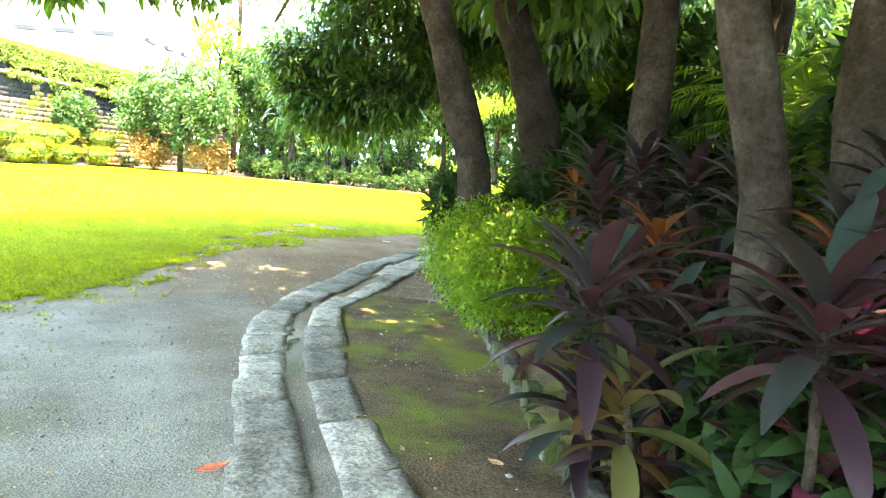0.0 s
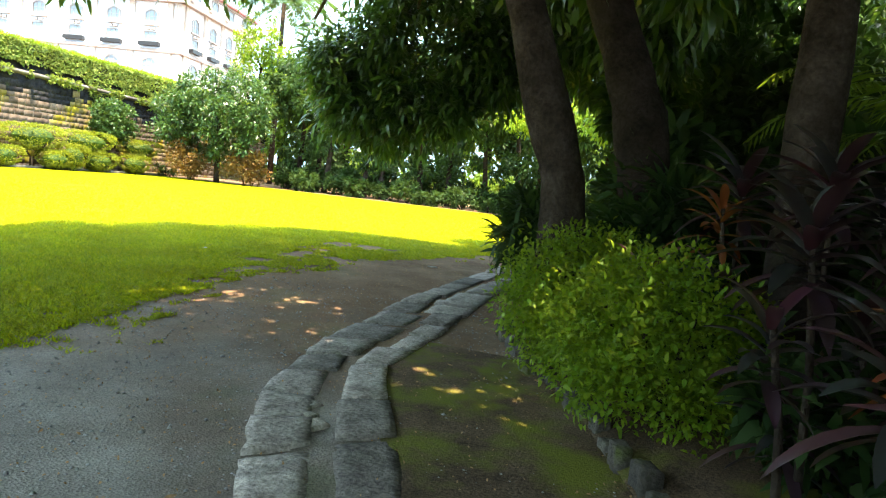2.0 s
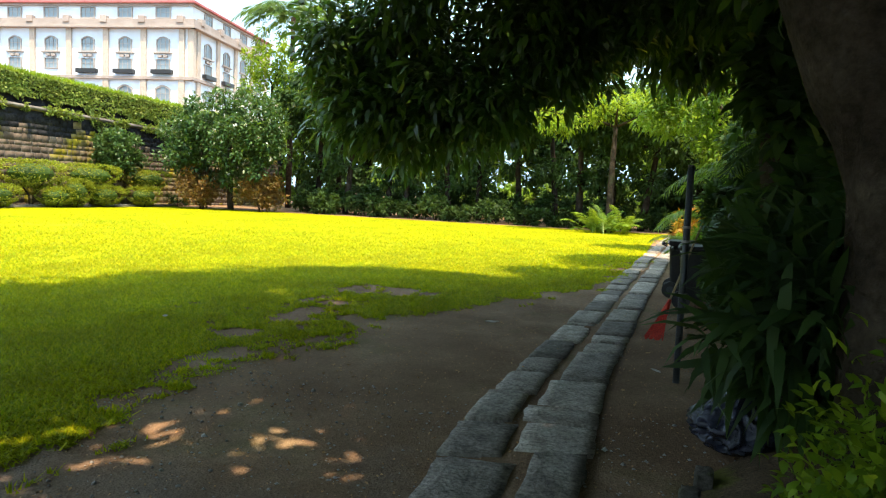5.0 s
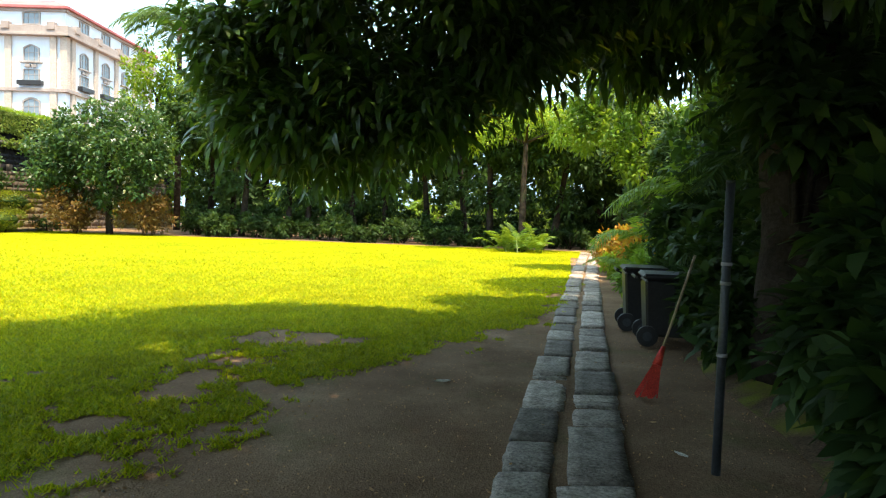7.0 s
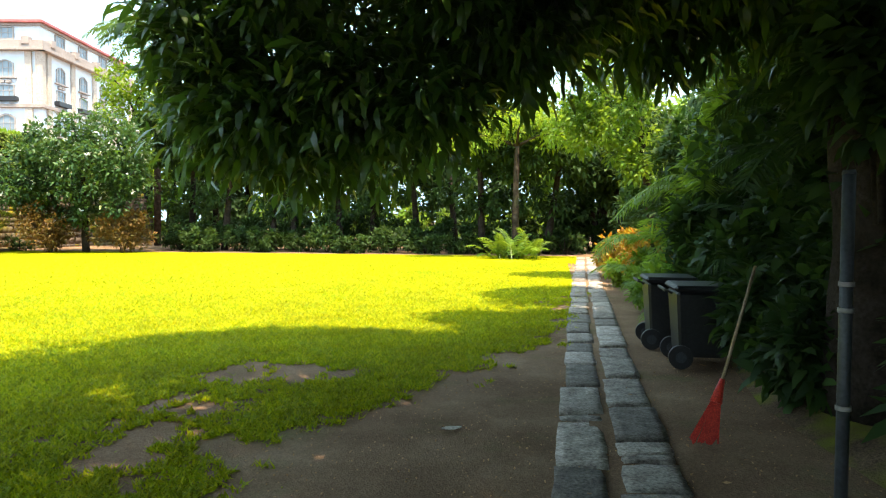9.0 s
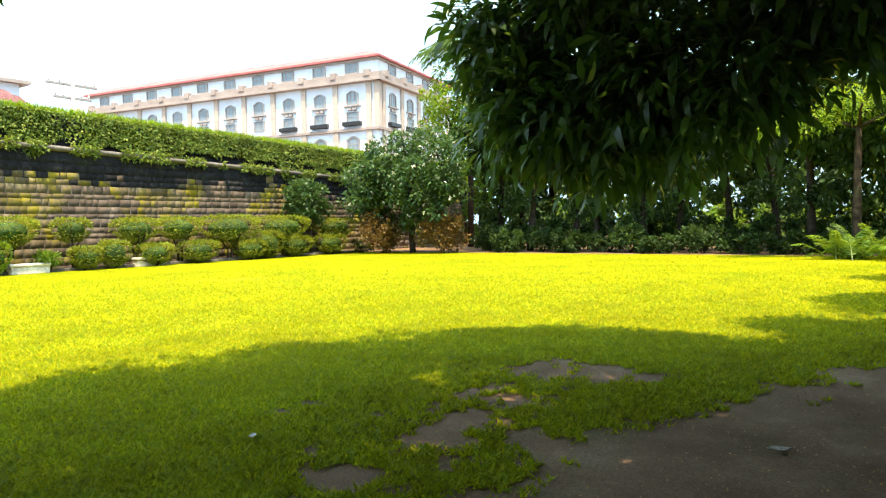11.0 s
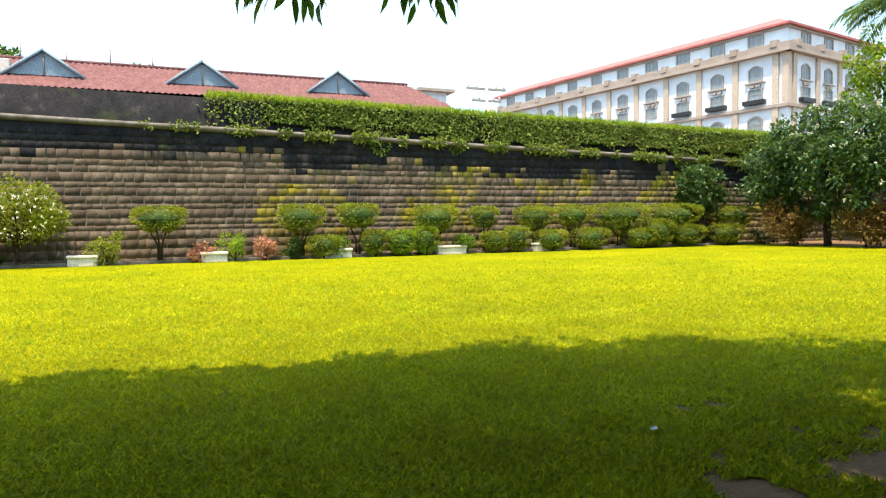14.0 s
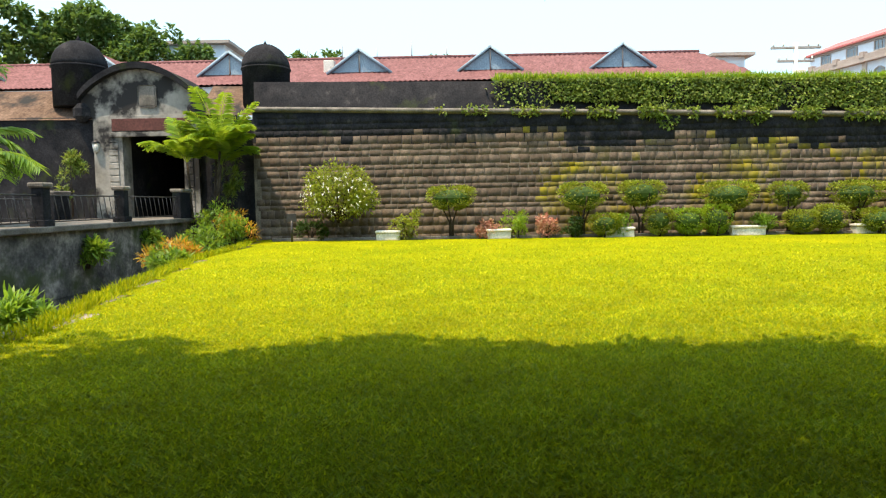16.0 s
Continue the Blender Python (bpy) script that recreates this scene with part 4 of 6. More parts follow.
        for k in range(bays + 1):
            s = 1.25 + k * bay
            put(pil, spot(s)), put(pil_low, spot(s)), put(ped, spot(s))
            if k == 0:
                put(pil, spot(0.1))
            if k == bays:
                continue
            c = s + bay / 2
            for kind, z in (("top", 20.55), ("arch", 16.5), ("low", 14.35), ("base", 10.4)):
                win = put(kinds[kind][0], spot(c, z))
                win.name = "window"
                put(kinds[kind][1], Matrix.Identity(4), win)
                if kind == "arch":
                    put(sill, Matrix.Identity(4), win)
                    for t in (-0.36, 0.36):
                        put(ac, Matrix.Translation((t, 0, 0)), win)
                if kind == "low" and k < 3:
                    put(planter, Matrix.Identity(4), win)


build_hotel()


def build_tiled_house():
    house = thing("tiled_roof_house", "long building with red clay tile roof and blue gables", "building")
    x0, xr, y0, y1, ze, zr = -54.0, -60.5, -60.0, 23.5, 11.2, 14.35
    bm = box(bmesh.new(), (-66.5, y0, 0), (x0 - 0.6, y1 - 0.5, ze), 0.05)
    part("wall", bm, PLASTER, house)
    verts, faces = [], []
    rows, pitch = 18, 0.42
    cols = int((y1 - y0) / pitch)
    for j in range(cols * 2 + 1):
        y = y0 + j * pitch / 2
        for i in range(rows + 1):
            t = i / rows
            end = max(0.0, (y - (y1 - 2.6)) / 2.6)
            t2 = min(t, 1 - end)
            lift = 0.11 * (j % 2) + 0.05 * (i % 2)
            verts.append((x0 + (xr - x0) * t2, y, ze + (zr - ze) * t2 + lift))
    n = rows + 1
    for j in range(cols * 2):
        for i in range(rows):
            a = j * n + i
            faces.append((a, a + n, a + n + 1, a + 1))
    from_arrays("roof", verts, [np.array(faces)], TILE_RED, house, "corrugated red clay tiles")
    bm = bmesh.new()
    q = [bm.verts.new(p) for p in ((xr, y0, zr), (xr, y1 - 2.4, zr), (-67, y1, ze), (-67, y0, ze))]
    bm.faces.new(q)
    part("roof_back", bm, TILE_RED, house)
    part("ridge", rod([(xr, y0, zr + 0.1), (xr, y1 - 2.4, zr + 0.1)], [0.16, 0.16], 8), TILE_RED, house)
    for k in range(6):
        y = 13.4 - k * 10.85
        bm = bmesh.new()
        f = [bm.verts.new((-56.3, y - 2.35, 12.45)), bm.verts.new((-56.3, y + 2.35, 12.45)), bm.verts.new((-56.3, y, 14.15))]
        bm.faces.new(f)
        g = part("gable", bm, BLUE_GABLE, house, "blue-grey boarded dormer gable")
        for s in (-1, 1):
            bm = bmesh.new()
            v = [bm.verts.new(p) for p in ((-56.15, y, 14.4), (-56.15, y + s * 2.7, 12.4), (-58.0, y + s * 2.7, 12.4), (-60.3, y, 14.4), (-56.15, y, 14.2), (-56.15, y + s * 2.7, 12.2), (-58.0, y + s * 2.7, 12.2), (-60.3, y, 14.2))]
            for q in ((0, 1, 2, 3), (4, 5, 6, 7), (0, 1, 5, 4), (1, 2, 6, 5)):
                bm.faces.new([v[i] for i in q])
            bmesh.ops.recalc_face_normals(bm, faces=bm.faces)
            part("dormer_roof", bm, TILE_RED, house)
            part("bargeboard", rod([(-56.1, y, 14.3), (-56.1, y + s * 2.7, 12.3)], [0.14, 0.14], 4), BLUE_GABLE, house)
        part("king_post", rod([(-56.25, y, 12.45), (-56.25, y, 14.0)], [0.06, 0.06], 4), GREY_FRAME, house)
    boxed("roof_vent", (-57.6, -11.4, 12.2), (-56.8, -10.5, 13.6), CONCRETE, house, bevel=0.04)
    for k in range(5):
        y = -13.5 + k * 3.1
        part("antenna", rod([(-60.4, y, 14.2), (-60.4, y, 15.3 + 0.5 * (k % 2))], [0.05, 0.04], 5), GREY_FRAME, house)
    far = ((-75, -35.2, -25.2, 13.0, 19.9), (-75, 13.0, 22.9, 13, 17.7), (-75, 27.4, 32, 10, 17.4))
    for x, a, b, z0, z1 in far:
        blk = thing("rooftop_block", "pale upper storey of a far building with brown eave", "building", group="far blocks")
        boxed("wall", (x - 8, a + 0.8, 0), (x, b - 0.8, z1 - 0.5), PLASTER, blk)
        boxed("eave", (x - 8.8, a, z1 - 0.5), (x + 0.8, b, z1 - 0.15), BALUSTER, blk)


build_tiled_house()


def build_pole(x, y, top):
    pole = thing("power_pole", "tall grey power pole with cross-arms and wires", "power pole", (x, y, 0))
    part("shaft", rod([(0, 0, 0), (0, 0, top)], [0.2, 0.13], 8), CONCRETE, pole)
    for z, w in ((top - 0.3, 1.5), (top - 1.1, 1.1)):
        boxed("cross_arm", (-0.08, -w, z - 0.07), (0.08, w, z + 0.07), GREY_FRAME, pole)
        for t in (-0.9, -0.5, 0.5, 0.9):
            part("insulator", rod([(0, w * t, z + 0.07), (0, w * t, z + 0.3)], [0.06, 0.04], 6), CONCRETE, pole)
    part("transformer", rod([(0.35, 0.2, top - 2.6), (0.35, 0.2, top - 1.7)], [0.25, 0.25], 10), GREY_FRAME, pole)


build_pole(-42.0, 20.4, 10.9)

# ---- plants along the wall ----
def build_topiary(y, w, top, foot=0.95, x=-28.5, depth=None, stems=3, mat=None):
    """A clipped shrub: a flat-topped head on stems."""
    depth = depth or w * 0.8
    bush = thing("topiary", "clipped flat-topped topiary shrub by the fortress wall", "shrub", (x, y, 0), "wall topiaries")
    h = top - foot
    mid = foot + h * 0.5
    for k in range(stems):
        a = rng.uniform(0, 6.28)
        part("stem", rod([(0.08 * math.cos(a), 0.08 * math.sin(a), 0), (0.1 * math.cos(a), 0.1 * math.sin(a), foot * 0.6), (0.3 * w * math.cos(a), 0.3 * w * math.sin(a), mid)], [0.05, 0.045, 0.02], 6), DARK_BARK, bush)
    count = int(1050 * w)
    d = unit(rng.normal(0, 1, (count, 3)))
    p = np.sign(d) * np.abs(d) ** 0.6
    r = rng.uniform(0.82, 1.03, (count, 1))
    at = p * r * (depth / 2, w / 2, h / 2)
    low = at[:, 2] < -0.1
    at[low, :2] *= 1 - 0.45 * (np.abs(at[low, 2:3]) / (h / 2))
    at[:, 2] += mid
    leaves("crown", at, d + rng.normal(0, 0.5, (count, 3)) + (0, 0, 0.3), 0.10, 0.055, mat or TOPIARY, bush)
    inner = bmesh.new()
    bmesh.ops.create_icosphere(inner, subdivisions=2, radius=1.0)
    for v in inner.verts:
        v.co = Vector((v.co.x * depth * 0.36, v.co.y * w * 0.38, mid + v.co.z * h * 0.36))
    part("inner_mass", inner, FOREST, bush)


for y, w, top, foot in ((-0.5, 2.1, 2.25, 1.25), (5.07, 2.05, 2.32, 1.15), (7.55, 1.9, 2.35, 1.3), (11.2, 2.2, 2.25, 1.1), (13.8, 1.5, 2.2, 1.2), (16.6, 2.0, 2.2, 1.15), (18.8, 2.0, 2.25, 1.2),
                        (21.6, 3.0, 2.35, 1.0), (25.1, 3.0, 2.3, 1.1), (29.2, 2.7, 2.15, 1.1)):
    build_topiary(y, w, top, foot, -28.9 + rng.uniform(-0.15, 0.15))
for y, w, top in ((8.15, 1.2, 1.2), (9.35, 1.35, 1.15), (10.5, 1.2, 1.3), (14.0, 1.3, 1.0), (15.2, 1.3, 1.25), (17.05, 1.6, 1.05), (19.3, 1.9, 1.1), (22.4, 1.8, 1.05), (23.6, 1.7, 1.5), (25.5, 2.1, 1.2), (28.3, 1.9, 1.2), (5.9, 1.3, 1.0)):
    build_topiary(y, w, top, 0.12, -28.25 + rng.uniform(-0.1, 0.1), stems=2, mat=HEDGE if y in (9.35, 10.5) else None)


def build_bush(name, label, category, at, radii, count, length, width, mat, group="", flowers=0, stems=4, shell=0.55, droop=0.2):
    bush = thing(name, label, category, at, group)
    rx, ry, rz = radii
    for k in range(stems):
        a = rng.uniform(0, 6.28)
        part("stem", rod([(0.05 * math.cos(a), 0.05 * math.sin(a), 0), (rx * 0.25 * math.cos(a), ry * 0.25 * math.sin(a), rz * 0.7), (rx * 0.5 * math.cos(a), ry * 0.5 * math.sin(a), rz * 1.4)], [0.03, 0.025, 0.01], 5), DARK_BARK, bush)
    n = max(8, int(count / 60))
    c, d = in_ball(n, (0, 0, rz), (rx * 0.78, ry * 0.78, rz * 0.78), shell)
    c[:, 2] = np.maximum(c[:, 2], 0.12)
    p, w = clumps(c, [0.28 * min(rx, ry, rz) * rng.uniform(0.7, 1.3) + 0.05 for _ in c], 60)
    p[:, 2] = np.maximum(p[:, 2], 0.03)
    leaves("crown", p, w + (0, 0, 0.25), length, width, mat, bush, droop=droop)
    if flowers:
        f, d = in_ball(flowers, (0.45, 0, rz * 0.9), (rx * 0.9, ry * 0.75, rz * 0.7), 0.85)
        leaves("blossom", np.repeat(f, 4, 0), rng.normal(0, 1, (flowers * 4, 3)), 0.075, 0.045, FLOWER, bush)
    return bush


build_bush("flowering_bush", "round green bush with pale variegated leaves", "bush", (-28.7, -5.3, 0.75), (1.5, 2.1, 1.35), 5200, 0.14, 0.07, TOPIARY, flowers=170, stems=9)
for x, y, r, h, mat, lab in ((-28.6, -2.3, 0.9, 0.65, TOPIARY, "low yellow and green variegated shrub"), (-28.6, 2.3, 1.1, 0.62, HEDGE, "low yellow and green variegated shrub"), (-28.5, 1.0, 0.6, 0.42, PINKISH, "small pink-leaved shrub on the strip"),
                             (-28.5, 3.5, 0.6, 0.5, PINKISH, "small pink-leaved shrub on the strip"), (-28.5, 4.6, 0.6, 0.45, FOREST, "small dark green shrub"), (-28.7, -6.6, 0.9, 0.45, FOREST, "small dark green shrub"),
                             (-28.6, 6.6, 0.7, 0.5, BRIGHT, "small bright green shrub"), (-28.5, 12.6, 0.7, 0.45, BRIGHT, "small bright green shrub"), (-28.3, 31.2, 1.0, 0.5, FOREST, "small dark green shrub")):
    build_bush("low_shrub", lab, "shrub", (x, y, 0), (r * 0.8, r, h), 700, 0.16, 0.06, mat, "wall strip shrubs", stems=3)


def build_bench(y, w):
    bench = thing("stone_bench", "low white painted concrete block bench on the lawn", "bench", (-28.45, y, 0), "white benches")
    bm = box(bmesh.new(), (-0.22, -w / 2, 0.0), (0.22, w / 2, 0.3), 0.02)
    part("base", bm, CONCRETE, bench)
    bm = box(bmesh.new(), (-0.27, -w / 2 - 0.04, 0.3), (0.27, w / 2 + 0.04, 0.42), 0.035)
    part("seat", bm, CONCRETE, bench)


for y, w in ((-3.2, 1.0), (1.48, 1.0), (6.5, 1.25), (11.85, 1.4), (16.9, 1.3)):
    build_bench(y, w)

board = thing("marker_post", "small dark marker sign on a post", "sign", (-28.0, -7.2, 0))
part("post", rod([(0, 0, 0), (0, 0, 0.9)], [0.05, 0.05], 8), IRON, board)
boxed("plate", (-0.04, -0.2, 0.85), (0.04, 0.2, 1.2), IRON, board)


def frond(bm, base, heading, length, rise, leaflet, count, curl=1.0, width=0.05):
    """A feathered palm frond on an arching rib, into bm."""
    base, h = Vector(base), Vector((math.cos(heading), math.sin(heading), 0))
    side = Vector((-h.y, h.x, 0))
    pts = []
    for k in range(9):
        t = k / 8
        pts.append(base + h * length * t * (1 - 0.12 * t) + Vector((0, 0, length * (rise * t - curl * 0.75 * t * t))))
    for a, b in zip(pts, pts[1:]):
        w = 0.018
        bm.faces.new([bm.verts.new(p) for p in (a - side * w, b - side * w, b + side * w, a + side * w)])
    for i in range(count):
        t = 0.12 + 0.88 * i / count
        k = min(int(t * 8), 7)
        p = pts[k].lerp(pts[k + 1], t * 8 - k)
        d = (pts[k + 1] - pts[k]).normalized()
        ll = leaflet * (0.45 + 0.75 * math.sin(math.pi * min(1, t * 0.9 + 0.08)))
        for s in (-1, 1):
            tip = p + side * s * ll * 0.75 + d * ll * 0.5 - Vector((0, 0, ll * rng.uniform(0.15, 0.45)))
            m = p.lerp(tip, 0.45) + Vector((0, 0, ll * 0.06))
            q = d * width * 0.5
            v = [bm.verts.new(x) for x in (p, m - q, tip, m + q)]
            bm.faces.new(v)


def build_palm(name, label, at, stem_h, fronds, length, mat, leaflet=0.45, stems=1, rise=0.8, group="", spread=0.25, stem_r=0.06, width=0.05, count=26):
    palm = thing(name, label, "palm", at, group)
    for s in range(stems):
        a = rng.uniform(0, 6.28)
        foot = Vector((spread * math.cos(a), spread * math.sin(a), 0)) * (0 if stems == 1 else 1)
        top = foot * 1.8 + Vector((rng.normal(0, 0.1), rng.normal(0, 0.1), stem_h * (rng.uniform(0.75, 1.05) if stems > 1 else 1.0)))
        part("stem", rod([foot, foot.lerp(top, 0.5) + Vector((0.03, 0, 0)), top], [stem_r * 1.15, stem_r, stem_r * 0.8], 8), BARK, palm)
        each = max(3, fronds // stems)
        for k in range(each):
            bm = bmesh.new()
            frond(bm, top, 6.28 * k / each + rng.uniform(-0.3, 0.3), length * rng.uniform(0.75, 1.1), rise * rng.uniform(0.6, 1.25), leaflet, count, rng.uniform(0.8, 1.2), width)
            part("frond", bm, mat, palm)
    return palm


build_palm("areca_palm", "yellow-green palm cluster beside the gate", (-28.3, -11.0, 0.0), 4.0, 48, 1.9, HEDGE, 0.6, 4, 1.5, spread=0.45, width=0.1, count=34)
build_palm("areca_palm", "bright green palm overhanging the bridge", (-20.0, -14.5, 1.08), 2.3, 14, 2.6, BRIGHT, 0.75, 2, 0.8, spread=0.3, width=0.12)
for x, y, z, r, h, mat, lab in ((-28.0, -10.4, 0.0, 1.2, 1.0, BRIGHT, "long grassy plants at the moat edge"), (-26.5, -9.5, 0, 1.0, 0.7, BRIGHT, "long grassy plants at the moat edge"), (-27.6, -9.3, 0.0, 0.9, 0.7, GOLD, "orange and yellow shrub at the moat edge"),
                                (-20.8, -9.2, -0.3, 1.1, 0.45, GOLD, "orange-flowered low shrub on the bank"), (-18.5, -8.4, -0.2, 0.8, 0.3, BRIGHT, "low green plants on the bank"), (-23.5, -9.3, -0.3, 1.0, 0.5, BRIGHT, "low green plants on the bank"),
                                (-29.6, -10.3, 1.0, 0.6, 2.2, IVY, "creeper climbing beside the gate"), (-29.8, -17.5, 1.2, 0.8, 1.6, IVY, "creeper climbing beside the gate"), (-9.6, -6.6, -0.25, 0.6, 0.25, BRIGHT, "low green plants on the bank"), (-20.5, -11.6, -0.3, 0.6, 0.45, BRIGHT, "weeds on the bridge side wall"), (-24.5, -11.6, -0.1, 0.6, 0.4, BRIGHT, "weeds on the bridge side wall")):
    build_bush("bank_plant", lab, "shrub", (x, y, z), (r * 0.8, r, h), 900, 0.26, 0.05, mat, "bank plants", stems=3)


# ---- trees ----
def build_tree(name, label, path, radii, limbs, crown, per, leaf, mat, bark=BARK, group="", flowers=0, hang=0.0, size=(0.3, 0.62)):
    """path: trunk points; limbs: end points from the trunk's top; crown: (centre, radii, clump count) blobs."""
    base = Vector(path[0])
    tree = thing(name, label, "tree", base, group)
    local = [Vector(p) - base for p in path]
    part("trunk", trunk_bm(local, radii), bark, tree)
    for e in limbs:
        e = Vector(e) - base
        s = local[-1]
        m = s.lerp(e, 0.5) + Vector((0, 0, 0.25))
        part("limb", rod([s, s.lerp(m, 0.5), m, e], [radii[-1] * 0.8, radii[-1] * 0.6, radii[-1] * 0.42, 0.03], 8), bark, tree)
    ats, ways = [], []
    for c, r, k in crown:
        centres, d = in_ball(k, Vector(c) - base, r, 0.3)
        a, w = clumps(centres, rng.uniform(*size, k), per, 0.8)
        ats.append(a)
        ways.append(w)
    at, way = np.concatenate(ats), np.concatenate(ways)
    way[:, 2] -= hang
    leaves("crown", at, way, leaf[0], leaf[1], mat, tree, droop=0.18)
    if flowers:
        pts = at[rng.choice(len(at), flowers)]
        leaves("blossom", np.repeat(pts, 5, 0) + (0.1, -0.3, 0.1), rng.normal(0, 1, (flowers * 5, 3)), 0.16, 0.1, FLOWER, tree)
    return tree


build_tree("mango_tree", "old leaning mango tree with drooping dark green crown", [(2.12, -0.25, 0.1), (1.97, -0.3, 1.6), (1.3, -0.3, 3.6), (0.95, -0.1, 5.2)], [0.24, 0.19, 0.16, 0.14],
           [(-1.8, 5.8, 4.6), (-4.0, 6.0, 4.4), (0.2, 6.5, 4.8), (-3.0, 2.5, 6.2), (1.0, 4.5, 6.0)],
           [((-1.7, 6.9, 4.6), (1.8, 0.9, 1.7), 84), ((-3.75, 6.8, 3.7), (0.5, 0.5, 0.6), 18), ((-3.5, 6.8, 2.95), (0.5, 0.45, 0.5), 18), ((-2.6, 6.7, 2.75), (0.7, 0.45, 0.5), 26), ((-1.7, 6.7, 2.95), (0.6, 0.4, 0.5), 18), ((-0.6, 6.9, 3.7), (0.7, 0.5, 0.6), 22), ((0.6, 7.2, 5.0), (1.5, 0.8, 1.3), 44),
            ((-1.8, 3.2, 6.5), (3.9, 3.2, 0.9), 170), ((-1.5, 0.9, 6.4), (3.5, 2.2, 0.8), 80), ((-4.7, 2.4, 5.2), (1.3, 2.6, 0.9), 80), ((-6.1, 0.76, 4.15), (0.22, 0.3, 0.12), 6), ((-6.1, 2.25, 4.3), (0.22, 0.4, 0.12), 7)],
           100, (0.26, 0.072), MANGO, hang=0.4, size=(0.3, 0.75))
# high blobs out of view are added to shade the leaning trunk, dirt and lawn
build_tree("mango_tree", "straight dark mango trunk in the planting bed", [(3.78, -0.5, 0.15), (3.76, -0.5, 1.8), (3.75, -0.5, 4.2), (3.7, -0.4, 6.0)], [0.22, 0.18, 0.165, 0.15],
           [(0.5, -4.0, 6.5), (-3.5, -3.0, 6.6), (6.5, 2, 7), (3, 4, 7)],
           [((-1.2, -2.4, 6.5), (4.6, 3.6, 0.9), 200), ((2.2, -5.8, 6.4), (3.2, 2.6, 0.8), 110), ((-3.6, -1.5, 6.2), (2.3, 3.0, 0.8), 80), ((-4.7, -2.6, 6.0), (1.5, 2.6, 0.8), 80), ((-3.7, -5.3, 6.0), (2.0, 1.6, 0.7), 80), ((4.5, 0.5, 6.4), (4.0, 4.2, 1.0), 190), ((2.6, 1.5, 4.6), (1.6, 1.4, 0.7), 34), ((2.5, -1.2, 5.7), (1.4, 1.0, 0.5), 70)], 56, (0.38, 0.125), MANGO, hang=0.6)
# unseen crown blobs over bed and path, added to keep sun off the plants
build_tree("mango_tree", "straight-trunked tree behind the red-leaved plants", [(5.15, -2.5, 0.2), (5.12, -2.5, 2.5), (5.2, -2.4, 6.0)], [0.3, 0.24, 0.21],
           [(2.0, -7.5, 6.5), (8, -4, 7)], [((1.5, -8.4, 6.3), (5.0, 3.6, 0.9), 190), ((7.0, -3.5, 6.5), (3.2, 5, 1.2), 130), ((5.6, -6.3, 6.1), (3.0, 3.0, 0.8), 120), ((0.6, -4.4, 6.2), (2.2, 1.6, 0.6), 60), ((-5.0, -7.5, 6.2), (2.0, 3.0, 0.8), 60)], 54, (0.38, 0.125), MANGO, hang=0.6)
build_tree("mango_tree", "thick leaning trunk among the red-leaved plants", [(4.25, -4.15, 0.15), (4.17, -4.15, 1.5), (3.93, -4.12, 2.5), (3.4, -4.0, 6.0)], [0.15, 0.112, 0.108, 0.1], [(3.0, -5.5, 6.6), (5.0, -3.0, 6.8)], [((4.0, -4.2, 6.6), (1.6, 1.6, 0.5), 30)], 80, (0.29, 0.078), MANGO, hang=0.6)
build_tree("slender_tree", "slim straight tree deep in the planting bed", [(5.6, 3.4, 0.2), (5.55, 3.4, 3.0), (5.6, 3.4, 6.5)], [0.22, 0.19, 0.17], [(5.5, 4.5, 7.5)], [((5.4, 4.2, 6.6), (3.0, 3.0, 1.4), 80)], 80, (0.28, 0.078), MANGO, DARK_BARK, hang=0.5)
build_tree("slender_tree", "dark tree standing behind the leaning mango", [(2.85, 0.75, 0.2), (2.5, 0.8, 2.3), (1.75, 1.0, 4.2), (1.5, 1.4, 5.5)], [0.3, 0.24, 0.22, 0.18], [(1.5, 5.5, 6.2), (2.5, 1.5, 6.5)], [((1.8, 4.2, 6.2), (2.6, 2.2, 0.9), 100), ((2.6, 4.4, 4.3), (0.9, 1.0, 0.7), 22)], 80, (0.28, 0.078), MANGO, DARK_BARK, hang=0.6)
build_tree("mango_tree", "broad dark trunk covered in creepers beside the path", [(2.55, 5.4, 0.15), (2.5, 5.4, 2.0), (2.4, 5.4, 4.2), (2.2, 5.4, 6.0)], [0.42, 0.36, 0.34, 0.28], [(0, 6.2, 6.5), (4, 7, 7)],
           [((1.7, 6.6, 4.5), (0.7, 0.5, 0.5), 20), ((2.9, 6.2, 6.2), (2.6, 2.0, 1.0), 110), ((1.2, 5.2, 5.2), (1.4, 1.2, 0.6), 40), ((5.5, 9, 5.5), (2.2, 3, 2.2), 110), ((2.7, 9.6, 6.0), (1.8, 1.6, 1.2), 70), ((4.6, 13, 6.2), (2.3, 3, 2.0), 120), ((2.3, 12.5, 7.0), (2.0, 2.0, 1.2), 80), ((1.6, 9.2, 6.4), (1.3, 1.0, 0.8), 45), ((3.4, 8.0, 4.6), (1.2, 1.6, 1.3), 50), ((1.3, 8.8, 4.6), (1.3, 0.8, 0.9), 50), ((0.2, 9.3, 5.0), (0.9, 0.7, 0.8), 32)], 64, (0.3, 0.085), MANGO, DARK_BARK, hang=0.6)
